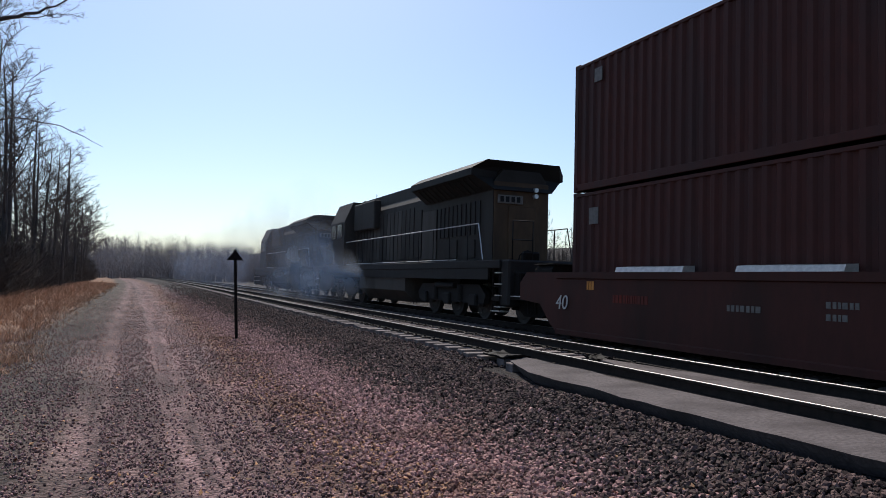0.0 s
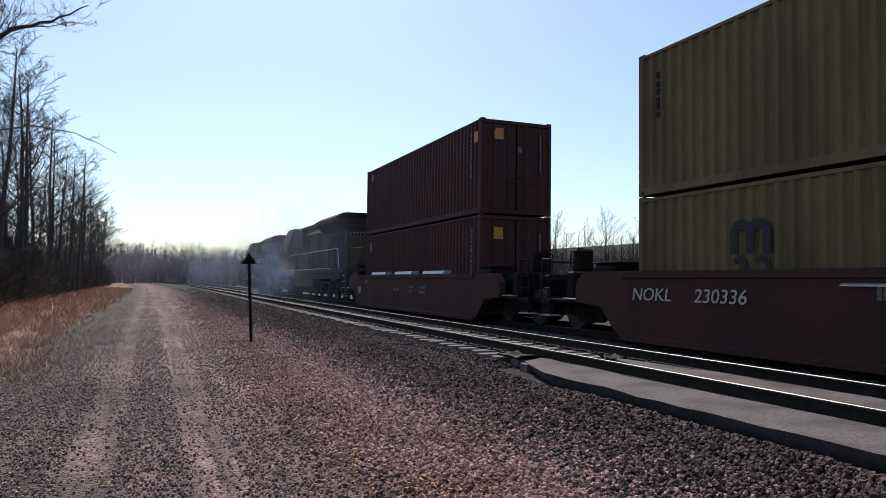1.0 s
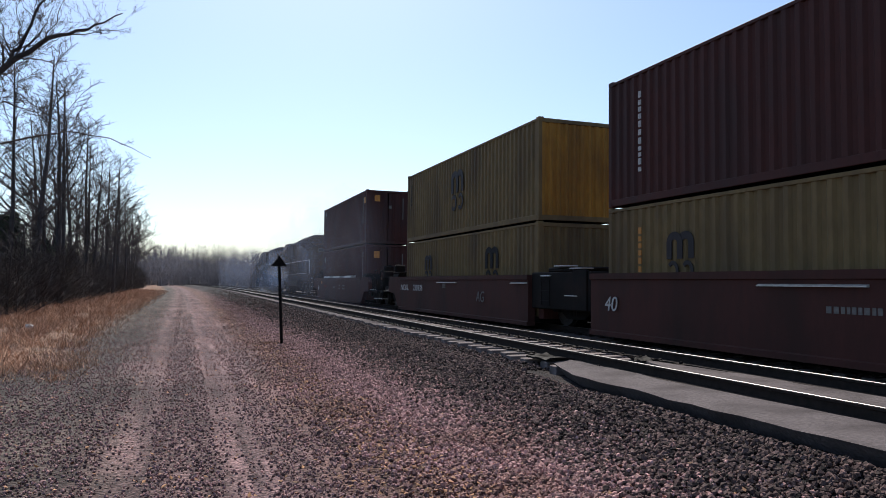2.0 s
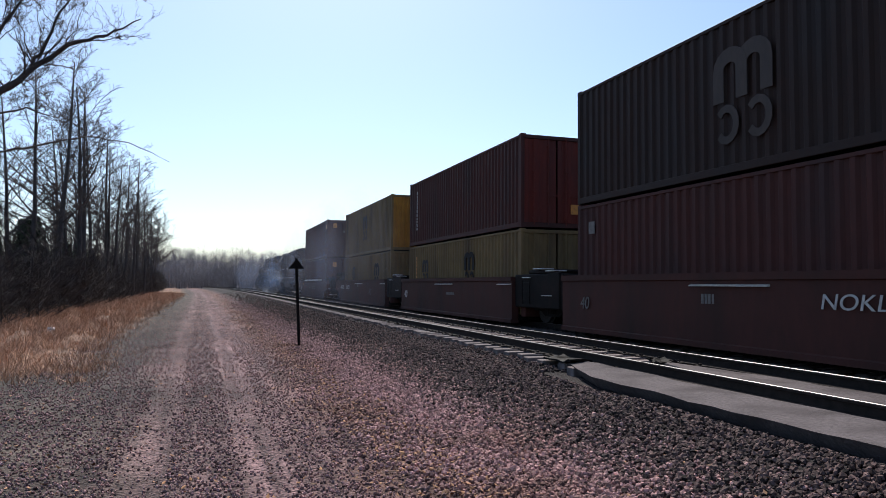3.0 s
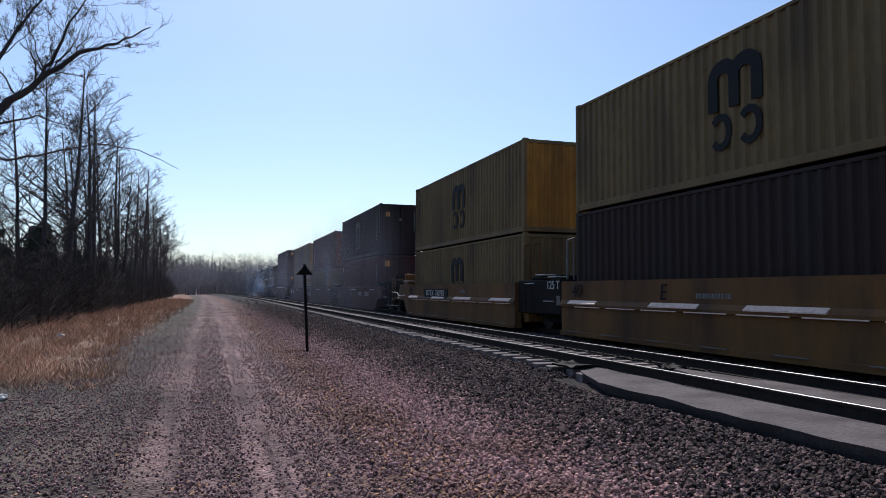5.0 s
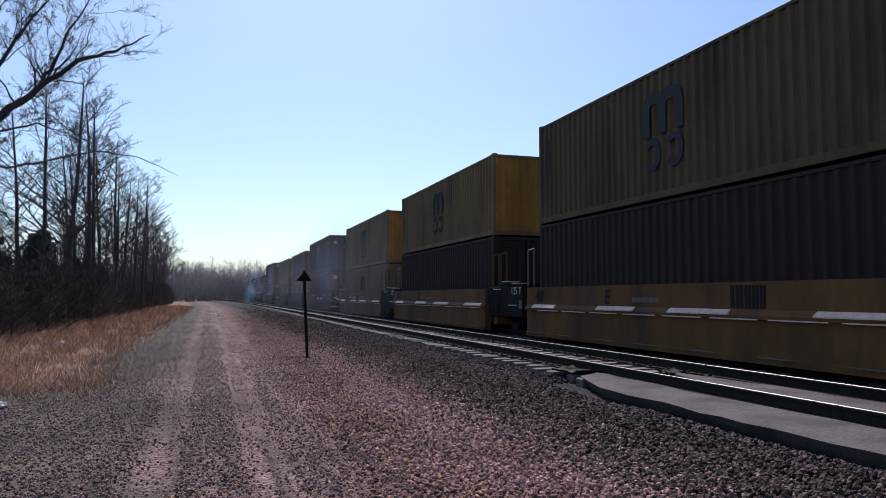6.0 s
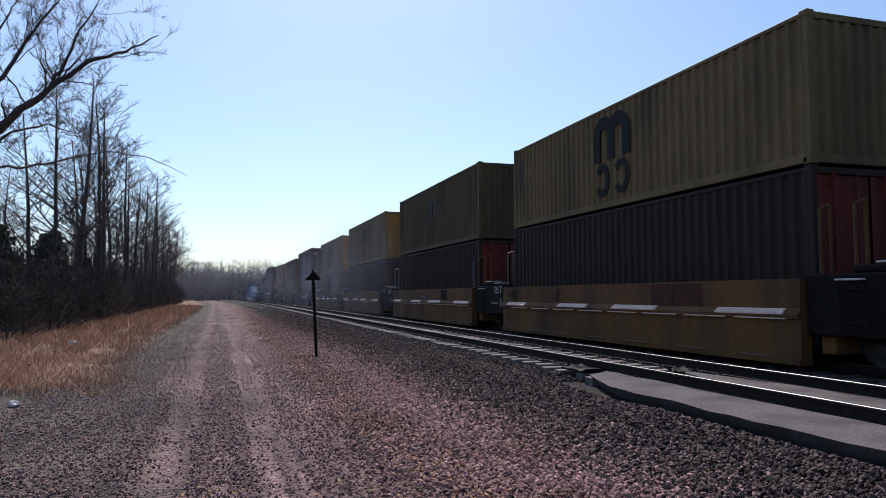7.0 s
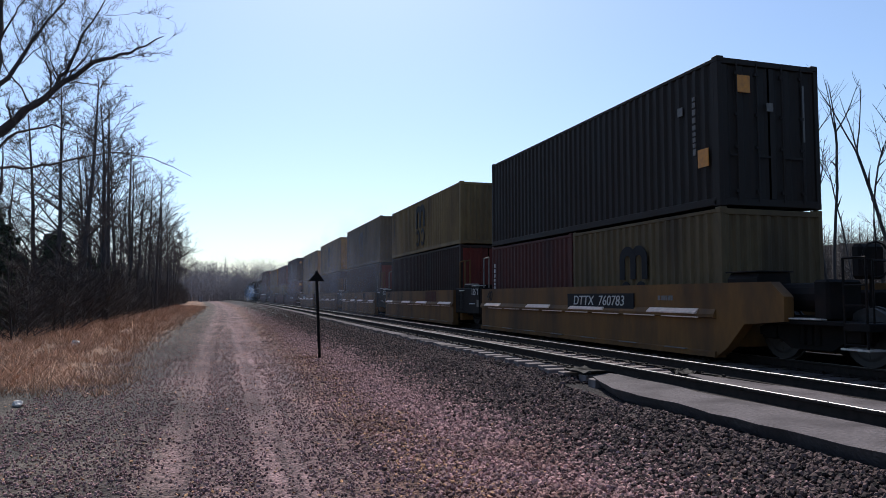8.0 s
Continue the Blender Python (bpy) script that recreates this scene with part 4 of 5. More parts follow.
def make_train():
    for y, tan_rear, label in ((26.93, True, "dark grey road diesel locomotive with tan rear hood and flared radiator"),
                               (48.4, False, "dark grey leading diesel locomotive with a wide cab")):
        MOVERS.append((locomotive(label, tan_rear), y, 0.0))
    orange_tags = (("end_strip", 0.82, 1.35, 1.15, grey_mark), ("plate", -5.75, 2.35, 0.32, orange_mark), ("end_plate", -0.62, 2.45, 0.34, orange_mark), ("end_plate", 0.1, 2.0, 0.16, grey_mark),
                   ("column", -5.4, 1.2, 1.3, grey_mark), ("plate", 5.2, 2.5, 0.3, grey_mark))
    low_tags = (("end_strip", 0.82, 1.0, 1.4, grey_mark), ("end_plate", -0.62, 2.35, 0.36, orange_mark), ("column", -5.5, 0.6, 1.9, grey_mark), ("plate", 5.3, 2.35, 0.36, grey_mark))
    stack(1, 6.04, 2.89, 2.896,
          lambda h: container(maroon, L40, h, "maroon corrugated steel shipping container riding on top", marks=orange_tags),
          one(lambda h: container(maroon, L40, h, "maroon corrugated steel shipping container in the well", marks=low_tags)),
          lambda z: well_car("red-brown steel well car with bright top plates", car_red, z, "coupler", "coupler", "cap_long",
                             (("40", 0.32, 6.0, 1.2, white_mark, 1.1), ("bars", 0.16, 4.2, 1.35, rust_red, 1.0), ("bars", 0.1, 1.2, 1.3, grey_mark, 0.6),
                              ("bars", 0.09, -0.6, 1.42, grey_mark, 0.5), ("bars", 0.09, -1.5, 1.42, grey_mark, 0.8), ("bars", 0.09, -0.6, 1.25, grey_mark, 0.3), ("bars", 0.09, -1.6, 1.25, grey_mark, 0.7), ("bars", 0.18, 5.1, 1.6, orange_mark, 0.25))))
    nokl = "red-brown steel well car platform with white numbering"
    stack(2, 5.69, 2.86, 2.591,
          lambda h: container(sand_yellow, L40, h, "sand-yellow corrugated shipping container on top", end_yellow, rear_doors=False,
                              marks=(("logo", 0.1, 1.48, 1.33, slate), ("column", 5.5, 1.6, 0.8, dark_mark))),
          one(lambda h: container(sand_yellow, L40, h, "sand-yellow shipping container in a red-brown well", rear_doors=False,
                                  marks=(("logo", -2.97, 1.35, 1.15, dark_mark), ("logo", 3.2, 1.4, 0.95, slate)))),
          lambda z: well_car(nokl, car_red, z, "coupler", "joint", "cap",
                             (("NOKL", 0.24, 5.3, 1.42, white_mark, 1.25), ("230336", 0.24, 3.55, 1.42, white_mark, 1.2), ("AG", 0.34, -2.8, 1.2, grey_mark, 1.0),
                              ("bars", 0.2, 0.8, 1.55, grey_mark, 0.3))))
    stack(3, 5.69, 2.86, 2.591,
          lambda h: container(maroon, L40, h, "dark maroon shipping container with pale upright mark", rust_red,
                              marks=(("column", 4.9, 0.7, 1.7, white_mark), ("end_plate", 0.6, 0.6, 0.3, orange_mark))),
          one(lambda h: container(sand_yellow, L40, h, "sand-yellow shipping container in the middle well",
                                  marks=(("logo", 3.6, 1.4, 0.9, slate), ("logo", -1.7, 1.4, 1.1, dark_mark), ("column", 4.9, 0.9, 1.2, orange_mark)))),
          lambda z: well_car(nokl, car_red, z, "joint", "joint", "cap", (("40", 0.32, 5.5, 1.2, white_mark, 1.1), ("bars", 0.1, 0, 1.3, grey_mark, 0.9))))
    stack(4, 6.035, 2.90, 2.896,
          lambda h: container(dark_brown, L40, h, "dark brown shipping container with faded pale mark",
                              marks=(("end_strip", 0.82, 1.35, 1.15, grey_mark), ("logo", 0.2, 1.35, 1.65, faint_mark), ("end_plate", -0.75, 2.3, 0.26, orange_mark), ("end_plate", 0.0, 2.0, 0.16, grey_mark),
                                     ("column", -5.4, 0.8, 1.6, grey_mark))),
          one(lambda h: container(maroon, L40, h, "maroon shipping container with yellow end placard",
                                  marks=(("end_plate", -0.75, 2.4, 0.32, orange_mark), ("column", -5.4, 0.6, 1.7, grey_mark), ("plate", 5.4, 2.3, 0.3, grey_mark)))),
          lambda z: well_car(nokl, car_red, z, "joint", "coupler", "cap",
                             (("NOKL", 0.24, -2.3, 1.40, white_mark, 1.25), ("230336", 0.24, -4.2, 1.40, white_mark, 1.2),
                              ("40", 0.3, 5.2, 1.2, grey_mark, 1.0), ("bars", 0.18, 1.0, 1.4, grey_mark, 0.3))))
    dttx = "yellow steel well car platform with bright ledge plates"
    ends = (("panel", 0.36, -1.9, 1.52, dark_mark, 3.2), ("DTTX  760783", 0.24, -1.9, 1.52, white_mark, 1.2), ("bars", 0.1, -4.4, 1.6, grey_mark, 0.5))
    stack(5, 5.795, 2.90, 2.591,
          lambda h: container(sand_yellow, L40, h, "sand-yellow corrugated shipping container with dark mark", end_yellow, rear_doors=False,
                              marks=(("logo", 0.0, 1.35, 1.6, dark_mark), ("column", 5.5, 1.5, 0.8, slate))),
          one(lambda h: container(sand_yellow, L40, h, "sand-yellow shipping container in a yellow well", rear_doors=False,
                                  marks=(("logo", 0.15, 1.17, 1.55, dark_mark),))),
          lambda z: well_car(dttx, car_yellow, z, "coupler", "joint", "ledge",
                             (("panel", 0.36, 2.0, 1.52, dark_mark, 3.2), ("DTTX  760783", 0.24, 2.0, 1.52, white_mark, 1.2), ("40", 0.34, 5.7, 1.6, dark_mark, 1.1),
                              ("bars", 0.1, -1.0, 1.6, grey_mark, 0.5))))
    plain = (("40", 0.34, 5.5, 1.62, dark_mark, 1.1), ("E", 0.34, 1.9, 1.60, dark_mark, 1.0), ("bars", 0.1, 0.9, 1.55, grey_mark, 0.9))
    stack(6, 5.95, 2.80, 2.896,
          lambda h: container(sand_yellow, L40, h, "sand-yellow shipping container with dark mark on top", end_yellow, rear_doors=False,
                              marks=(("logo", 0.1, 1.35, 1.6, dark_mark),)),
          one(lambda h: container(dark_brown, L40, h, "dark brown shipping container in a yellow well")),
          lambda z: well_car(dttx, car_yellow, z, "joint", "joint", "ledge", plain))
    stack(7, 6.015, 2.86, 2.896,
          lambda h: container(dull_yellow, L40, h, "dull yellow-grey shipping container with dark end and mark", rear_doors=False,
                              marks=(("logo", 0.1, 1.4, 1.6, slate), ("column", 5.5, 1.5, 0.8, slate))),
          one(lambda h: container(dark_brown, L40, h, "dark brown shipping container with a red door end", rust_red,
                                  marks=(("column", -5.5, 0.5, 1.6, grey_mark),))),
          lambda z: well_car(dttx, car_yellow, z, "joint", "joint", "ledge", plain + (("bars", 0.4, -2.2, 1.62, dark_mark, 0.8),)))
    stack(8, 5.745, 2.54, 2.896,
          lambda h: container(sand_yellow, L40, h, "sand-yellow low shipping container with dark mark", rear_doors=False,
                              marks=(("logo", 0.05, 1.2, 1.85, dark_mark), ("column", 5.5, 1.3, 0.8, slate))),
          one(lambda h: container(dark_brown, L40, h, "dark brown shipping container with a red end", rust_red)),
          lambda z: well_car(dttx, car_yellow, z, "joint", "joint", "ledge",
                             (("bars", 0.45, -1.95, 1.62, maroon, 1.7), ("40", 0.34, 5.5, 1.62, dark_mark, 1.1), ("E", 0.34, 2.4, 1.6, dark_mark, 1.0))))
    stack(9, 5.765, 2.93, 2.591,
          lambda h: container(charcoal, L40, h, "charcoal corrugated shipping container with orange placards",
                              marks=(("end_strip", 0.82, 1.35, 1.15, grey_mark), ("plate", -5.62, 1.0, 0.36, orange_mark), ("end_plate", -0.62, 2.42, 0.34, orange_mark), ("end_plate", 0.0, 2.0, 0.17, grey_mark),
                                     ("column", -5.35, 1.1, 1.2, grey_mark), ("plate", -4.9, 2.1, 0.18, grey_mark))),
          lambda h: [(3.07, container(maroon, 6.06, h, "dark red half-length shipping container in the well", marks=(("column", 2.75, 0.5, 1.5, white_mark),))),
                     (-3.07, container(dull_yellow, 6.06, h, "dull yellow half-length shipping container with dark mark", rear_doors=False,
                                       marks=(("logo", 0.05, 1.27, 1.3, dark_mark),)))],
          lambda z: well_car(dttx, car_yellow, z, "joint", "coupler", "ledge", ends + (("40", 0.34, 5.5, 1.62, dark_mark, 1.1),)))
    stack(10, 5.9, 2.80, 2.80,
          lambda h: container(maroon, L40, h, "maroon shipping container on the following car"),
          one(lambda h: container(maroon, L40, h, "maroon shipping container in the following well")),
          lambda z: well_car("red-brown steel well car", car_red, z, "coupler", "coupler", "cap"))


make_train()


# ---------------------------------------------------------------- trees
def grow_tree(seed, height, girth, bare_to, spread, depth, twigs, lean=0.0, coarse=False, reach=0.42):
    """Skeleton of a bare tree as tapered tubes: lists of points and faces."""
    rng = random.Random(seed)
    verts, faces, cut = [], [], [None]

    def tube(p, way, length, r, level):
        seg = 7 if level == 0 else (5 if level == 1 else 3)
        sides = (7, 5, 4, 3, 3)[level]
        if coarse:
            seg, sides = (4, 2, 1)[level], (4, 3, 3)[level]
            if level == 2:
                # the last twigs: one slim three-sided spike each
                side = way.orthogonal().normalized()
                other = way.cross(side)
                b = len(verts)
                bend_to = p + way * length + Vector((0, 0, 0.1 * length))
                verts.extend([tuple(p + side * r), tuple(p - side * 0.5 * r + other * 0.87 * r), tuple(p - side * 0.5 * r - other * 0.87 * r), tuple(bend_to)])
                faces.extend([(b, b + 1, b + 3), (b + 1, b + 2, b + 3), (b + 2, b, b + 3)])
                return
        ring0 = None
        step = length / seg
        path = []
        for i in range(seg + 1):
            t = i / seg
            rad = r * (1 - 0.86 * t) + 0.005
            q = way.to_track_quat("Z", "Y")
            ring = []
            for k in range(sides):
                a = math.tau * k / sides
                verts.append(tuple(p + q @ Vector((rad * math.cos(a), rad * math.sin(a), 0))))
                ring.append(len(verts) - 1)
            if ring0:
                for k in range(sides):
                    faces.append((ring0[k], ring0[(k + 1) % sides], ring[(k + 1) % sides], ring[k]))
            ring0 = ring
            path.append((p.copy(), way.copy(), rad, t))
            wob = (0.05, 0.16, 0.22, 0.28, 0.3)[level]
            way = (way + Vector((rng.uniform(-wob, wob), rng.uniform(-wob, wob), rng.uniform(-wob, wob) * 0.6 + (0.0 if level == 0 else 0.05)))).normalized()
            p = p + way * step
        if level == 0:
            cut[:] = [(len(verts), len(faces))]
        if level >= depth:
            return
        n = (twigs[level])
        for k in range(n):
            lo = bare_to if level == 0 else 0.18
            t = lo + (1 - lo) * ((k + rng.random()) / n) * 0.97
            a = path[min(int(t * seg), seg - 1)]
            b = path[min(int(t * seg) + 1, seg)]
            f = t * seg - int(t * seg)
            at = a[0].lerp(b[0], f)
            ang = rng.random() * math.tau
            side = Vector((math.cos(ang), math.sin(ang), 0))
            if level:
                side = (side + Vector((0, 0, rng.uniform(-0.4, 0.6)))).normalized()
            out = (a[1] * (1.0 - spread * 0.45) + side * spread * rng.uniform(0.6, 1.2)).normalized()
            size = length * ((reach * (1.15 - t) + 0.07) if level == 0 else rng.uniform(0.3, 0.55) * (1.1 - 0.5 * t))
            tube(at, out, size, max(a[2] * (rng.uniform(0.2, 0.4) if level == 0 else rng.uniform(0.35, 0.6)), 0.009), level + 1)

    tube(Vector((0, 0, -0.2)), Vector((lean, rng.uniform(-0.04, 0.04), 1)).normalized(), height, girth, 0)
    return verts, faces, cut[0]


def tree(name, label, group, seed, height, girth, bare_to, spread, depth, twigs, material, lean=0.0, reach=0.42):
    v, f, (nv, nf) = grow_tree(seed, height, girth, bare_to, spread, depth, twigs, lean, reach=reach)
    thing = tagged(new(name), label, "tree", group=group)
    raw("trunk", v[:nv], f[:nf], material, thing, smooth=True)
    raw("crown", v[nv:], [tuple(i - nv for i in q) for q in f[nf:]], material, thing, smooth=True)
    return thing


def place(x, y):
    d = x - bend(y)
    return pose(x, y, ground_z(d, y) - 0.05)


def make_left_wood():
    rng = random.Random(21)
    kinds = [tree("bare_tree", "tall slender leafless tree at the wood's edge", "bare trees", 100 + k, 16.0 - k * 0.7, 0.20, 0.26, 0.85, 3,
                  (17, 8, 5), bark, rng.uniform(-0.03, 0.03), 0.33) for k in range(5)]
    spots = [(-7.7, 38.5), (-7.6, 43.5), (-6.9, 48.5), (-9.2, 41), (-8.4, 53), (-6.9, 60), (-7.6, 67), (-6.4, 76), (-7.8, 83), (-6.6, 93), (-6.6, 106)]
    for k in range(46):
        y = 38 + 150 * rng.random() ** 1.2
        spots.append((bend(y) - 7.0 - 14 * rng.random() ** 1.6, y))
    for k, (x, y) in enumerate(spots):
        m = place(x, y) @ pose(0, 0, 0, 0, 0, rng.uniform(0, 360)) @ Matrix.Scale(rng.uniform(0.72, 1.0), 4)
        if k < 5:
            kinds[k].matrix_basis = m
        else:
            ob = copy_thing(kinds[k % 5], m)
            ob.scale = m.to_scale()


make_left_wood()


def make_right_wood():
    rng = random.Random(5)
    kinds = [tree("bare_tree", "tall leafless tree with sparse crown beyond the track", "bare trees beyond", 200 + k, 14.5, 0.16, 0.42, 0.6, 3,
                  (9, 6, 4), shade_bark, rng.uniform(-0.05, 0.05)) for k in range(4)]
    spots = []
    for k in range(60):
        y = rng.uniform(22, 130)
        spots.append((bend(y) + rng.uniform(33, 58), y))
    for k, (x, y) in enumerate(spots):
        m = place(x, y) @ pose(0, 0, 0, 0, 0, rng.uniform(0, 360)) @ Matrix.Scale(rng.uniform(0.42, 0.68), 4)
        if k < 4:
            kinds[k].matrix_basis = m
        else:
            ob = copy_thing(kinds[k % 4], m)
            ob.scale = m.to_scale()


make_right_wood()


def forked_tree(seed, x, y, lean, height, fork_at, girth):
    """A tall slim trunk that forks high up into a few crooked limbs."""
    rng = random.Random(seed)
    thing = tagged(new("forked_tree"), "tall slim leafless tree forking high above the thicket", "tree", group="slim forked trees")
    foot = ground_z(x - bend(y), y) - 0.3

    def limb(name, p, way, length, r0, r1, kids):
        verts, faces, path = [], [], [p]
        n = 10
        for i in range(n):
            way = (way + Vector((rng.uniform(-1, 1), rng.uniform(-1, 1), rng.uniform(-0.2, 0.5))) * 0.08).normalized()
            path.append(path[-1] + way * length / n)
        for i, q in enumerate(path):
            rot = (path[min(i + 1, n)] - path[max(i - 1, 0)]).to_track_quat("Z", "Y")
            r = r0 + (r1 - r0) * i / n
            verts += [tuple(q + rot @ Vector((r * math.cos(k * 1.2566), r * math.sin(k * 1.2566), 0))) for k in range(5)]
            if i:
                faces += [((i - 1) * 5 + k, (i - 1) * 5 + (k + 1) % 5, i * 5 + (k + 1) % 5, i * 5 + k) for k in range(5)]
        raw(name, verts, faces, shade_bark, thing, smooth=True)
        for k in range(kids):
            i = rng.randrange(3, n)
            side = Vector((rng.choice((-1, 1)) * rng.uniform(0.5, 1), rng.uniform(-1, 1), rng.uniform(0.4, 1.0))).normalized()
            limb("branch", path[i], (way * 0.5 + side).normalized(), rng.uniform(0.5, 1.4), max(r1 * 1.1, 0.014), 0.006, 0)
        return path[-1], way

    top, way = limb("trunk", Vector((x, y, foot)), Vector((lean * 0.6, 0, 1)).normalized(), fork_at - foot, girth * 0.72, girth * 0.42, 6)
    for side in (-0.45, 0.12, 0.62):
        limb("limb", top - way * rng.uniform(0, 1.0), (way + Vector((side, rng.uniform(-0.3, 0.3), 0))).normalized(),
             (height - fork_at) * rng.uniform(0.7, 1.05), girth * 0.30, 0.012, 6)


def make_forked_trees():
    for k, (x, lean, top, fork, girth) in enumerate(((28.5, 0.01, 11.2, 8.6, 0.12), (32.2, -0.05, 13.9, 10.3, 0.16), (32.6, 0.03, 14.2, 10.8, 0.15),
                                                     (35.4, -0.01, 11.4, 9.6, 0.11), (37.4, -0.03, 15.5, 10.0, 0.19), (39.6, 0.04, 15.0, 10.5, 0.16),
                                                     (30.4, 0.03, 9.6, 8.0, 0.08), (34.1, -0.03, 10.0, 8.4, 0.08), (42.0, -0.05, 14.5, 10.0, 0.16))):
        forked_tree(600 + k, x, 31.0 + 0.4 * (k % 3), lean, top, fork, girth)


make_forked_trees()


def joined(name, label, category, seeds, spots, material, height, girth, bare_to, spread, twigs, depth=2):
    shapes = [grow_tree(s, height, girth, bare_to, spread, depth, twigs, coarse=True)[:2] for s in seeds]
    rng = random.Random(seeds[0])
    verts, faces = [], []
    for x, y, z, s in spots:
        v, f = shapes[rng.randrange(len(shapes))]
        a = rng.uniform(0, math.tau)
        c, n, base = math.cos(a) * s, math.sin(a) * s, len(verts)
        verts += [(x + c * p[0] - n * p[1], y + n * p[0] + c * p[1], z + s * p[2]) for p in v]
        faces += [tuple(base + i for i in q) for q in f]
    return tagged(raw(name, verts, faces, material), label, category, kind="stuff")


def make_far_wood():
    rng = random.Random(77)
    spots, low = [], []
    for k in range(1150):
        y = rng.uniform(215, 330)
        x = rng.uniform(-60, 80)
        z = ground_z(x - bend(y), y) - 0.3
        spots.append((x, y, z, rng.uniform(0.62, 0.88) * (1 + 0.16 * noise.noise((x * 0.05, y * 0.03, 2)))))
        if k % 2:
            low.append((x + rng.uniform(-3, 3), y - 6, z, rng.uniform(0.8, 1.5)))
    joined("distant_wood", "leafless wood across the end of the line, greyed for haze", "wood", (301, 302, 303), spots, far_bark, 15.0, 0.20, 0.12, 0.9, (19, 7))
    joined("distant_brush", "low brush under the distant wood, greyed for haze", "brush", (321, 322), low, far_bark, 6.0, 0.16, 0.02, 1.0, (17, 4))
    spots, low = [], []
    for k in range(900):
        far, az = rng.uniform(62, 165), radians(rng.uniform(20, 56))
        x, y = far * math.sin(az), far * math.cos(az)
        spots.append((x, y, ground_z(x - bend(y), y) - 0.3, rng.uniform(0.5, 0.85)))
        low.append((x + rng.uniform(-3, 3), y + rng.uniform(-3, 3), ground_z(x - bend(y), y) - 0.3, rng.uniform(0.6, 1.1)))
    joined("hillside_wood", "brown leafless wood on the hillside", "wood", (311, 312, 313), spots, hill_twig, 9, 0.10, 0.1, 0.8, (14, 5))
    joined("hillside_brush", "brown brush covering the hillside", "brush", (331, 332), low, hill_twig, 3.4, 0.07, 0.02, 1.0, (14, 4))


make_far_wood()


def make_brush():
    rng = random.Random(31)
    spots, deep = [], []
    for k in range(600):
        y = 27 + 135 * rng.random() ** 1.2
        d = -6.3 - 9 * rng.random() ** 1.3
        spots.append((d + bend(y), y, ground_z(d, y) - 0.1, rng.uniform(0.5, 1.2)))
    for k in range(360):
        y = 34 + 150 * rng.random()
        d = -13 - 22 * rng.random()
        deep.append((d + bend(y), y, ground_z(d, y) - 0.1, rng.uniform(0.8, 1.5)))
    joined("underbrush", "dense dark leafless brush along the wood's edge", "brush", (401, 402, 403, 404), spots, twig, 3.6, 0.045, 0.03, 1.0, (26, 10))
    joined("deep_brush", "dark tangled brush deep in the wood", "brush", (411, 412, 413), deep, twig, 4.8, 0.07, 0.03, 1.0, (28, 10))


make_brush()


def make_evergreens():
    rng = random.Random(44)
    thing = tagged(new("evergreen_shrub"), "dark green evergreen shrub among leafless brush", "shrub", group="evergreen shrubs")
    stem = nb()
    rod(stem, (0, 0, -0.2), (0.1, 0, 4.6), 0.09, 6, 0.02)
    part("trunk", stem, bark, thing)
    verts, faces = [], []
    for k in range(5200):
        z = 0.3 + 4.6 * rng.random()
        r = (0.25 + 1.5 * (1 - z / 5.2)) * rng.random() ** 0.6
        t = rng.uniform(0, math.tau)
        lump = 1 + 0.5 * noise.noise((math.cos(t) * 2, math.sin(t) * 2, z * 1.5))
        p = Vector((r * lump * math.cos(t), r * lump * math.sin(t), z))
        q = Euler((rng.uniform(0, 6), rng.uniform(0, 6), rng.uniform(0, 6))).to_matrix()
        s = rng.uniform(0.05, 0.12)
        b = len(verts)
        for u, v in ((-1, -0.3), (1, -0.3), (0, 0.9)):
            verts.append(tuple(p + q @ Vector((u * s, v * s, 0))))
        faces.append((b, b + 1, b + 2))
    raw("foliage", verts, faces, leaf_green, thing)
    spots = [(-9.2, 33.0, 0.9), (-10.6, 36.0, 1.15), (-9.4, 39.0, 0.7), (-11.5, 44.0, 1.1), (-8.6, 46.0, 0.55), (-9.8, 60.0, 0.9), (-8.3, 31.5, 0.75), (-12.2, 39.0, 1.3), (-10.4, 50.0, 1.1), (-13.0, 47.0, 1.4),
             (-10.2, 70.0, 1.0), (-9.0, 80.0, 0.8), (-12.0, 60.0, 1.3)]
    for k, (x, y, s) in enumerate(spots):
        m = place(x, y) @ pose(0, 0, 0, 0, 0, 70 * k) @ Matrix.Scale(s, 4)
        if k == 0:
            thing.matrix_basis = m
        else:
            ob = copy_thing(thing, m)
            ob.scale = m.to_scale()


make_evergreens()


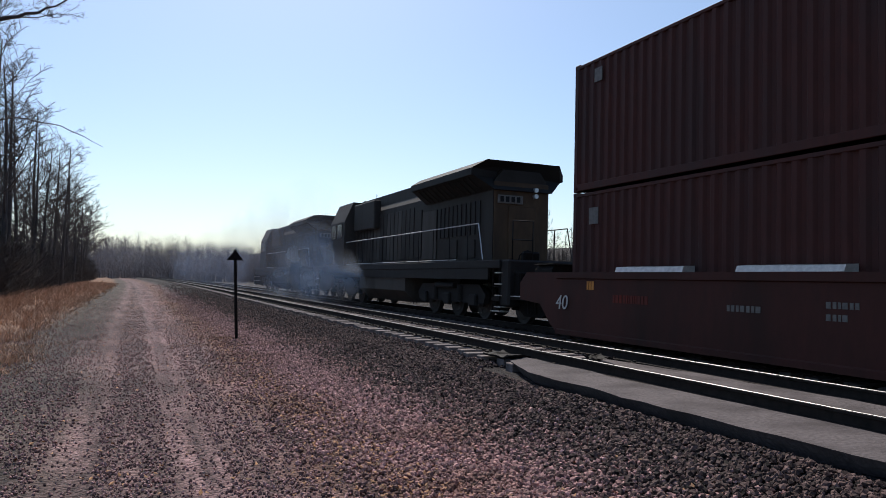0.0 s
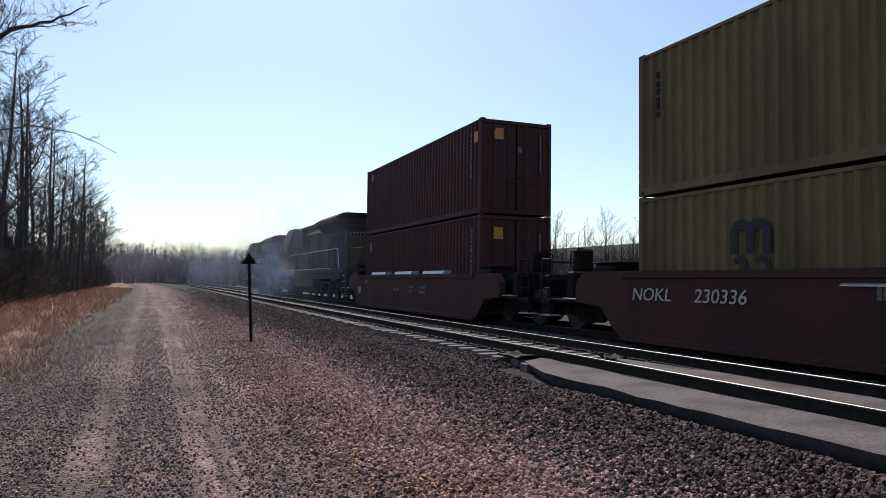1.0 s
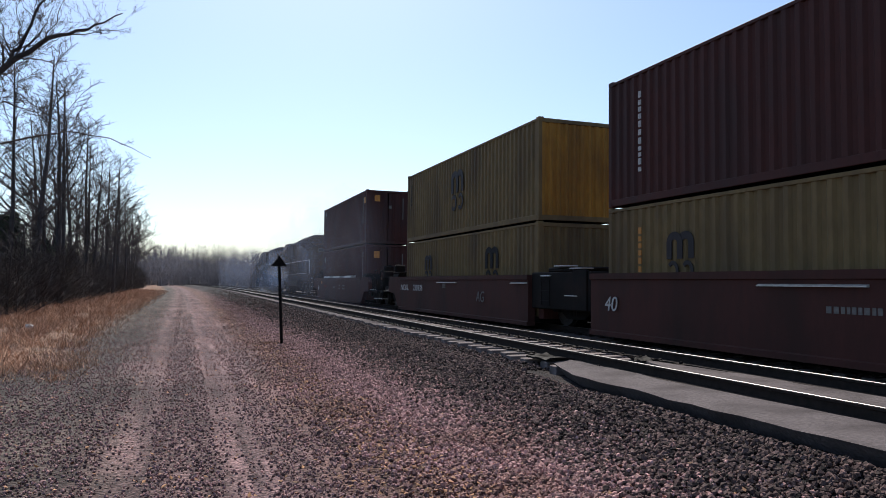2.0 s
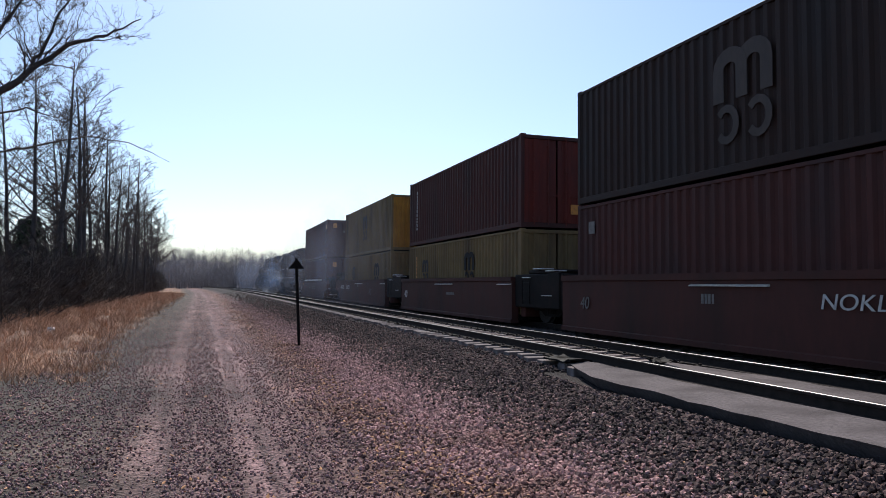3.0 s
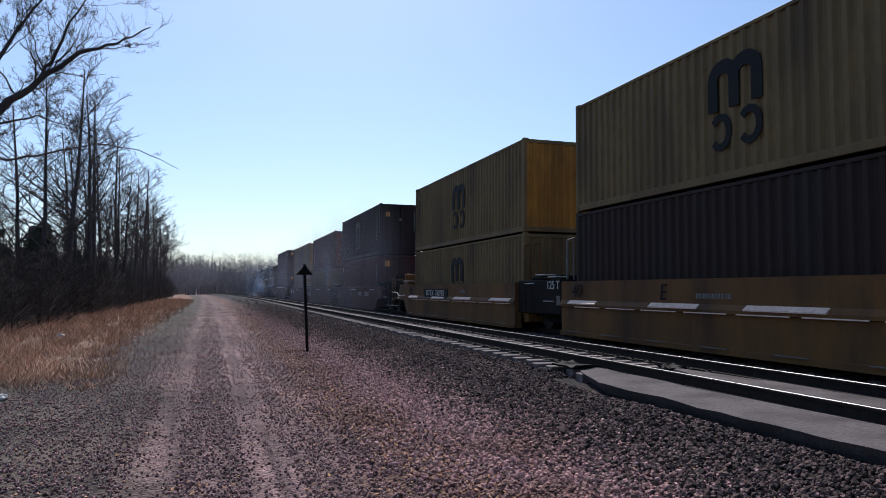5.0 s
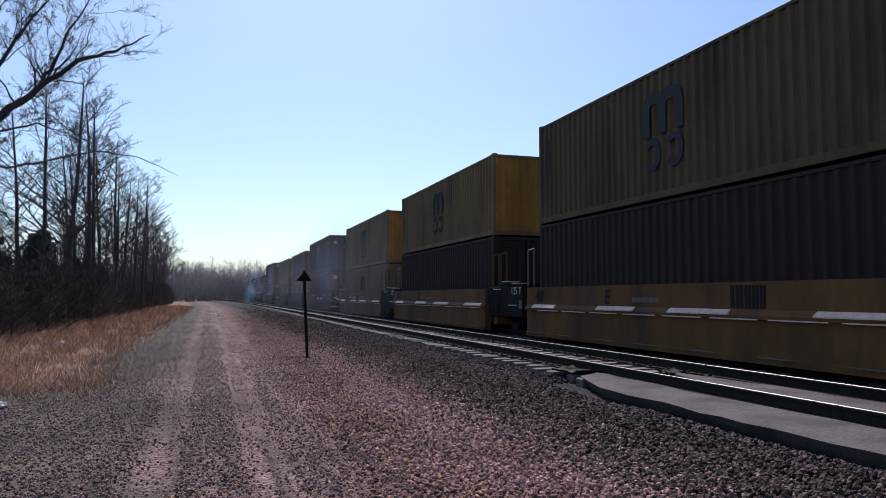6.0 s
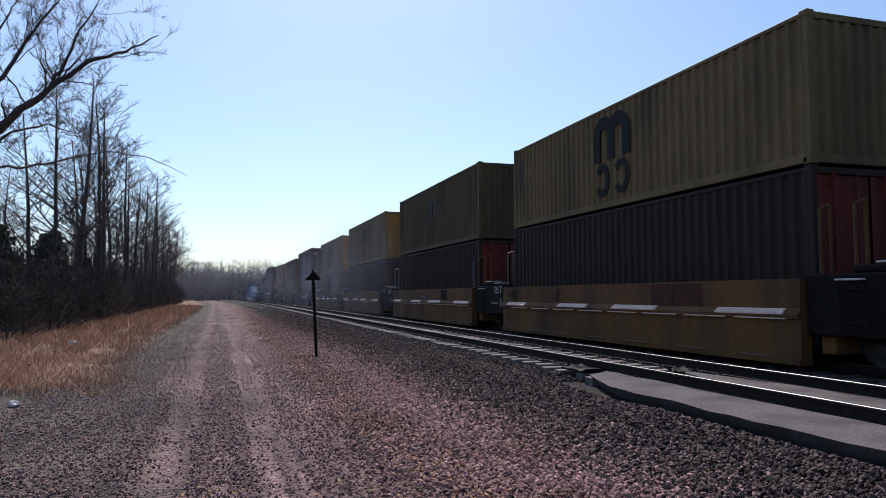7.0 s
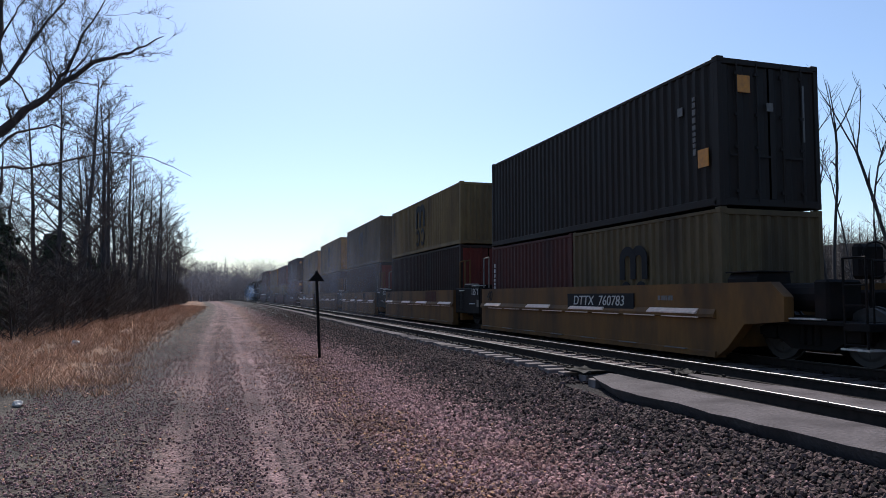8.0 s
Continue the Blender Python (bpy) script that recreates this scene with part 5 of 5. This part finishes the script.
def make_grass():
    rng = random.Random(12)
    verts, faces = [], []
    for k in range(76000):
        y = 12.6 + 102 * rng.random() ** 1.9
        edge = -1.95 - 0.55 * smooth_step(15, 24, y) + 0.6 * noise.noise((y * 0.5, 4.0, 0)) + 0.4 * noise.noise((y * 2.1, 8.0, 0))
        d = edge + abs(rng.gauss(0, 0.3)) - 5.4 * rng.random() ** 0.9
        if y < 13.2 + rng.gauss(0, 0.4) + 0.9 * noise.noise((d * 1.3, 2.0, 0)) or (noise.noise((d * 1.1, y * 0.7, 6)) < -0.28 and rng.random() < 0.8):
            continue
        x, z = d + bend(y), ground_z(d, y)
        h = rng.uniform(0.06, 0.55 if rng.random() < 0.10 else 0.24) * (0.5 + 0.9 * abs(noise.noise((x * 0.9, y * 0.5, 0))) + 0.35 * smooth_step(-3, -6, d))
        a = rng.uniform(0, math.tau)
        w = 0.006 + 0.00025 * y
        lx, ly = rng.gauss(0, 0.8) * h, rng.gauss(0, 0.8) * h
        b = len(verts)
        verts += [(x - w * math.cos(a), y - w * math.sin(a), z - 0.02), (x + w * math.cos(a), y + w * math.sin(a), z - 0.02), (x + lx, y + ly, z + h)]
        faces.append((b, b + 1, b + 2))
    tagged(raw("dry_grass", verts, faces, dry_grass), "dry orange-tan grass on the verge", "grass", kind="stuff")


make_grass()


# ---------------------------------------------------------------- loose stone
def scatter(name, label, count, region, size, material, seed, sink=0.35):
    """Many angular stones as one mesh."""
    rs = np.random.RandomState(seed)
    g = 0.55
    cube = np.array([(-1, 0, -g), (0, -1, -g), (1, 0, -g), (0, 1, -g), (-g, -g, g), (g, -g, g), (g, g, g), (-g, g, g), (0, 0, -1)], float) * 1.15
    quads = [(4, 5, 6, 7), (0, 1, 4), (1, 5, 4), (1, 2, 5), (2, 6, 5), (2, 3, 6), (3, 7, 6), (3, 0, 7), (0, 4, 7), (1, 0, 8), (2, 1, 8), (3, 2, 8), (0, 3, 8)]
    pts = region(rs, count)
    verts, faces = [], []
    for i, (d, y) in enumerate(pts):
        s = size * rs.uniform(0.45, 1.4) * (1 + max(0, y - 25) * 0.012)
        v = cube * rs.uniform(0.72, 1.05, (9, 1)) * s * 0.5 * rs.uniform(0.7, 1.25, (1, 3))
        turn = Euler((rs.normal(0, 0.9), rs.normal(0, 0.9), rs.uniform(0, 6.28))).to_matrix()
        v = v @ np.array(turn).T
        z = ground_z(d, y) + s * (0.5 - sink)
        v += (d + bend(y), y, z)
        faces.extend([tuple(k + i * 9 for k in q) for q in quads])
        verts.append(v)
    return tagged(raw(name, np.concatenate(verts).tolist(), faces, material), label, "gravel", kind="stuff")


def ballast_region(rs, n):
    out = []
    while len(out) < n:
        y = rs.uniform(-9, 2.4) if rs.rand() < 0.06 else 2.4 + min(-15 * math.log(1 - rs.rand()), 110)
        d = rs.uniform(2.9, 12.6)
        if d < 4.2 and rs.rand() > (d - 2.9) / 1.2:
            continue
        if d > 8.6 and (rs.rand() < 0.6 or y < 5):
            continue
        if y < 10.3 and 4.93 < d < 7.6:
            continue
        if 4.9 < d < 6.0 and rs.rand() < 0.6:
            continue
        out.append((d, y))
    return out


def verge_region(rs, n):
    out = []
    while len(out) < n:
        y = rs.uniform(-9, 2.8) if rs.rand() < 0.1 else 2.8 + min(-13 * math.log(1 - rs.rand()), 100)
        d = rs.normal(2.9, 0.65)
        if 1.3 < d < 4.3:
            out.append((d, y))
    return out


def road_region(rs, n):
    out = []
    while len(out) < n:
        y = rs.uniform(-9, 3.8) if rs.rand() < 0.12 else 3.8 + min(-9 * math.log(1 - rs.rand()), 90)
        d = rs.uniform(-2.8, 3.4)
        if min(abs(d + 0.46), abs(d - 0.55)) < 0.2 and rs.rand() < 0.65:
            continue
        out.append((d, y))
    return out


scatter("ballast", "angular grey and tan crushed-stone ballast", 100000, ballast_region, 0.042, stone, 3, 0.05)
scatter("verge_gravel", "pale pinkish gravel spread below the ballast", 38000, verge_region, 0.036, pink_gravel, 9, 0.1)
scatter("road_stones", "loose small gravel on the dirt lane", 46000, road_region, 0.023, gravel, 4, 0.12)


def make_post():
    post = tagged(new("marker_post"), "slim dark trackside post with small arrowhead top", "marker post")
    p = nb()
    rod(p, (0, 0, -0.3), (-0.13, 0, 2.27), 0.038, 8)
    part("pole", p, black_steel, post)
    h = nb()
    outline = ((-0.22, 2.0), (0.20, 2.0), (0.03, 2.22), (-0.03, 2.22))
    a = [h.verts.new((-0.12 + x, -0.06, z)) for x, z in outline]
    b = [h.verts.new((-0.12 + x, -0.04, z)) for x, z in outline]
    h.faces.new(a)
    h.faces.new(list(reversed(b)))
    for i in range(4):
        j = (i + 1) % 4
        h.faces.new((a[j], a[i], b[i], b[j]))
    part("arrowhead", h, black_steel, post)
    post.matrix_basis = pose(2.41, 18.58, -0.53)


make_post()


def make_limb_tree():
    """The nearer tree whose long limbs reach over the verge."""
    rng = random.Random(9)
    verts, faces = [], []

    def follow(pts, r0, r1, sides, twig_n, twig_len, level):
        path = []
        for (a, b) in zip(pts, pts[1:]):
            for i in range(4):
                path.append(Vector(a).lerp(Vector(b), i / 4))
        path.append(Vector(pts[-1]))
        for i in range(1, len(path) - 1):
            path[i] += Vector((rng.uniform(-1, 1), rng.uniform(-1, 1), rng.uniform(-1, 1))) * 0.05
        ring0 = None
        for i, p in enumerate(path):
            way = (path[min(i + 1, len(path) - 1)] - path[max(i - 1, 0)]).normalized()
            q = way.to_track_quat("Z", "Y")
            rad = r0 + (r1 - r0) * i / (len(path) - 1)
            ring = []
            for k in range(sides):
                t = math.tau * k / sides
                verts.append(tuple(p + q @ Vector((rad * math.cos(t), rad * math.sin(t), 0))))
                ring.append(len(verts) - 1)
            if ring0:
                for k in range(sides):
                    faces.append((ring0[k], ring0[(k + 1) % sides], ring[(k + 1) % sides], ring[k]))
            ring0 = ring
        for n in range(twig_n):
            t = rng.uniform(0.12, 0.98)
            i = min(int(t * (len(path) - 1)), len(path) - 2)
            p = path[i].lerp(path[i + 1], t * (len(path) - 1) - i)
            way = (path[i + 1] - path[i]).normalized()
            side = Vector((rng.uniform(-1, 1), rng.uniform(-1, 1), rng.uniform(-0.5, 1.1))).normalized()
            out = (way * 0.8 + side).normalized()
            size = twig_len * rng.uniform(0.45, 1.1)
            mid = p + out * size * 0.5 + Vector((0, 0, rng.uniform(0, 0.12) * size))
            end = mid + (out + Vector((rng.uniform(-0.4, 0.4), rng.uniform(-0.4, 0.4), rng.uniform(-0.05, 0.5)))).normalized() * size * 0.5
            rad = max(0.35 * (r0 + (r1 - r0) * t), 0.006)
            follow([p, mid, end], rad, 0.004, 3 if level else 4, (7, 5, 0)[level], size * 0.55, level + 1)

    x, y = -7.25, 26.0
    thing = tagged(new("limb_tree"), "large leafless tree with long limbs reaching over the lane", "tree")
    for name, pts, r0, r1, sides, n, size, level in (
            ("trunk", [(x, y, -0.6), (x - 0.05, y, 4.0), (x - 0.1, y, 6.4), (x + 0.1, y, 8.8), (x + 0.05, y, 12), (x - 0.2, y, 15)], 0.24, 0.05, 8, 12, 3.2, 0),
            ("limb", [(x - 0.1, y, 6.0), (-6.6, 26, 6.85), (-5.5, 26, 7.9), (-4.3, 25.9, 8.9), (-3.2, 25.8, 9.3), (-2.15, 25.8, 10.0)], 0.15, 0.014, 6, 16, 2.2, 0),
            ("limb", [(-5.5, 26, 7.9), (-5.1, 26.1, 8.8), (-4.7, 26.2, 10.0), (-3.9, 26.2, 11.6)], 0.08, 0.012, 5, 12, 1.9, 0),
            ("limb", [(x, y, 5.2), (-6.4, 26, 5.25), (-5.2, 26, 5.45), (-3.7, 26, 5.95), (-2.4, 26, 5.75), (-1.15, 26, 5.22)], 0.05, 0.006, 4, 7, 0.7, 1),
            ("limb", [(x, y, 7.6), (-6.6, 26.3, 8.9), (-5.9, 26.6, 10.4), (-5.0, 26.8, 12.0)], 0.09, 0.012, 5, 12, 2.0, 0),
            ("limb", [(x, y, 5.6), (-6.5, 25.7, 6.3), (-5.4, 25.4, 6.6), (-4.4, 25.2, 6.3)], 0.06, 0.008, 4, 9, 1.3, 0)):
        verts.clear()
        faces.clear()
        follow(pts, r0, r1, sides, n, size, level)
        raw(name, verts, faces, bark, thing, smooth=True)


make_limb_tree()


def make_litter():
    for x, y, s in ((-4.42, 24.98, 0.17), (-2.82, 11.78, 0.10), (-2.95, 10.9, 0.07)):
        bm = nb()
        bmesh.ops.create_icosphere(bm, subdivisions=2, radius=s)
        for v in bm.verts:
            v.co *= 0.75 + 0.5 * noise.noise(v.co * 9 + Vector((x, y, 0)))
            v.co.z *= 0.7
        ob = tagged(part("plastic_litter", bm, white_mark), "crumpled white plastic litter on the dry grass", "litter")
        ob.matrix_basis = pose(x, y, ground_z(x, y) + s * 0.4)


make_litter()


def make_leaves():
    rng = random.Random(15)
    verts, faces = [], []
    for k in range(5200):
        y = 4 + 40 * rng.random() ** 1.8
        d = rng.gauss(2.0, 0.28) if rng.random() < 0.6 else rng.uniform(-3.0, 4.2)
        z = ground_z(d, y) + rng.uniform(0.012, 0.03)
        s = rng.uniform(0.012, 0.03)
        m = Euler((rng.uniform(-0.6, 0.6), rng.uniform(-0.6, 0.6), rng.uniform(0, 6.28))).to_matrix()
        b = len(verts)
        for px, py, pz in ((-1, 0, 0.2), (0, -0.6, 0), (1, 0, 0.3), (0, 0.6, 0.1)):
            v = m @ Vector((px * s, py * s, pz * s))
            verts.append((d + v.x, y + v.y, z + v.z))
        faces.append((b, b + 1, b + 2, b + 3))
    tagged(raw("fallen_leaves", verts, faces, dead_leaf), "scattered dead leaves along the lane's edge", "leaves", kind="stuff")


make_leaves()


# ---------------------------------------------------------------- exhaust smoke and stand-in aerial haze
def make_smoke():
    m = bpy.data.materials.new("thin_blue_smoke")
    m.use_nodes = True
    n, l = m.node_tree.nodes, m.node_tree.links
    n.clear()
    out = n.new("ShaderNodeOutputMaterial")
    clear, veil, mix = n.new("ShaderNodeBsdfTransparent"), n.new("ShaderNodeBsdfDiffuse"), n.new("ShaderNodeMixShader")
    veil.inputs[0].default_value = (0.62, 0.68, 0.78, 1)
    tc = n.new("ShaderNodeTexCoord")
    mp = n.new("ShaderNodeMapping")
    mp.inputs["Scale"].default_value = (1, 0.12, 1)
    fade = n.new("ShaderNodeTexGradient")
    fade.gradient_type = "QUADRATIC_SPHERE"
    l.new(tc.outputs["Object"], mp.inputs[0])
    l.new(mp.outputs[0], fade.inputs[0])
    puff = n.new("ShaderNodeTexNoise")
    puff.inputs["Scale"].default_value, puff.inputs["Detail"].default_value = 2.2, 4
    l.new(tc.outputs["Object"], puff.inputs[0])
    mul = n.new("ShaderNodeMath")
    mul.operation = "MULTIPLY"
    l.new(fade.outputs[1], mul.inputs[0])
    l.new(puff.outputs[0], mul.inputs[1])
    amount = n.new("ShaderNodeMath")
    amount.operation = "MULTIPLY"
    l.new(mul.outputs[0], amount.inputs[0])
    amount.inputs[1].default_value = 1.4
    l.new(amount.outputs[0], mix.inputs[0])
    l.new(clear.outputs[0], mix.inputs[1])
    l.new(veil.outputs[0], mix.inputs[2])
    l.new(mix.outputs[0], out.inputs[0])
    for along, x, z, size in ((41.5, -2.0, 1.0, 1.8), (37.0, -2.1, 1.1, 2.1), (32.5, -2.1, 0.9, 1.7), (38.0, -1.8, 2.3, 1.9)):
        bm = nb()
        bmesh.ops.create_icosphere(bm, subdivisions=3, radius=1)
        for v in bm.verts:
            v.co *= 1 + 0.18 * noise.noise(v.co * 1.5 + Vector((along, 0, 0)))
            v.co.y *= 2.4
        ob = tagged(part("smoke_puff", bm, m, smooth=True), "thin bluish exhaust smoke drifting beside the locomotive", "smoke", group="exhaust smoke")
        ob.scale = (size, size, size)
        ob.visible_shadow = False
        SMOKE.append((ob, along, x, z))


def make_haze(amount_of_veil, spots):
    """Sheer wavy veils added beside the line to imitate aerial haze and glare; they drift slowly."""
    m = bpy.data.materials.new("aerial_haze_veil")
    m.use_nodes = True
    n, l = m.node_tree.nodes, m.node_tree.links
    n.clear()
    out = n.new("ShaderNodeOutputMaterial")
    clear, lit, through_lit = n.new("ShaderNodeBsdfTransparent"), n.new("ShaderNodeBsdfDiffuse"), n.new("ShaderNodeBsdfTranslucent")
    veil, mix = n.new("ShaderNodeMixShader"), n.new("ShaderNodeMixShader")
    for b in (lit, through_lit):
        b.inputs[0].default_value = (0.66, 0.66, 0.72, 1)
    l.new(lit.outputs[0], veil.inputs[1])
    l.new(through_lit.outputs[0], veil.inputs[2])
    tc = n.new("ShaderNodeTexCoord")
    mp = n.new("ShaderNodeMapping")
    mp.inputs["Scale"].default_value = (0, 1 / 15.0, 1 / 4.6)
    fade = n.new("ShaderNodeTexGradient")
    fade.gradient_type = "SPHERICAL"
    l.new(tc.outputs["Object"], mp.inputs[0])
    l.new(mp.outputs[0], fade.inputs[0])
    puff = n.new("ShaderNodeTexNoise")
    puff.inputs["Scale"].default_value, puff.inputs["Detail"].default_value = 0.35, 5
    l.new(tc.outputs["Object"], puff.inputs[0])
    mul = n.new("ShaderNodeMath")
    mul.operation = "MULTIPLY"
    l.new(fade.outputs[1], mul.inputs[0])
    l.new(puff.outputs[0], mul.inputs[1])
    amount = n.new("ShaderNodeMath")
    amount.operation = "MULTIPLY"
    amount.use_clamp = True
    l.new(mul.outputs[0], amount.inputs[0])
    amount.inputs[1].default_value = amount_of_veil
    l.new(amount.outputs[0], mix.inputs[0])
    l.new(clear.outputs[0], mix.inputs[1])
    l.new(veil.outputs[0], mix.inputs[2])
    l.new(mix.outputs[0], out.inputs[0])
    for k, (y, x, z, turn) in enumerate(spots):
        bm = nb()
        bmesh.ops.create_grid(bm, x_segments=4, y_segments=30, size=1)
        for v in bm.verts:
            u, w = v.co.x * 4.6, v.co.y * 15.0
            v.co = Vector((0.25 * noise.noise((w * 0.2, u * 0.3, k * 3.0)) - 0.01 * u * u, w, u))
        ob = tagged(part("smoke_veil", bm, m, smooth=True), "thin bluish sheet standing in for aerial haze over the line", "smoke", group="exhaust smoke")
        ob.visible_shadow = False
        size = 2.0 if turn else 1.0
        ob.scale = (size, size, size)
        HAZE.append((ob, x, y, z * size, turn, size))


HAZE = []
SMOKE = []
make_smoke()
# Added see-through sheets that pale the far train and wood like aerial haze.
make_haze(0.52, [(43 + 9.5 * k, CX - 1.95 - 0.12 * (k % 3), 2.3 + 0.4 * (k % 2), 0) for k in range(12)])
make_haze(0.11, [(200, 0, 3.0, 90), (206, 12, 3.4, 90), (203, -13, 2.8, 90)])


# ---------------------------------------------------------------- what moves
def run(t):
    """Metres that the train has gone by t seconds."""
    return 17.793 * t - 0.0138 * t * t + 0.00284 * t ** 3


def motions():
    times = [i / 10 for i in range(81)]
    for ob, along, z in MOVERS:
        rows = []
        for t in times:
            y = along + run(t)
            rows.append((t, pose(CX + bend(y), y, z, 0, 0, math.degrees(math.atan(-slope(y))))))
        walk(ob, rows)
    for ob, along, x, z in SMOKE:
        rows = []
        for t in times:
            y = along + run(t) * 0.985
            rows.append((t, pose(CX + x + bend(y), y, z + 0.05 * t, 0, 0, math.degrees(math.atan(-slope(y))))))
        walk(ob, rows)
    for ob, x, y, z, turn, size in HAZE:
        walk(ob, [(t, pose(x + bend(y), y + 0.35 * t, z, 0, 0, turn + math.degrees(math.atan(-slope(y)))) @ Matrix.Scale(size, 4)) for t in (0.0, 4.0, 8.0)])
    for ob, at, radius in WHEELS:
        walk(ob, [(i / 30, Matrix.Translation(at) @ pose(0, 0, 0, -math.degrees(run(i / 30) / radius))) for i in range(241)])


motions()
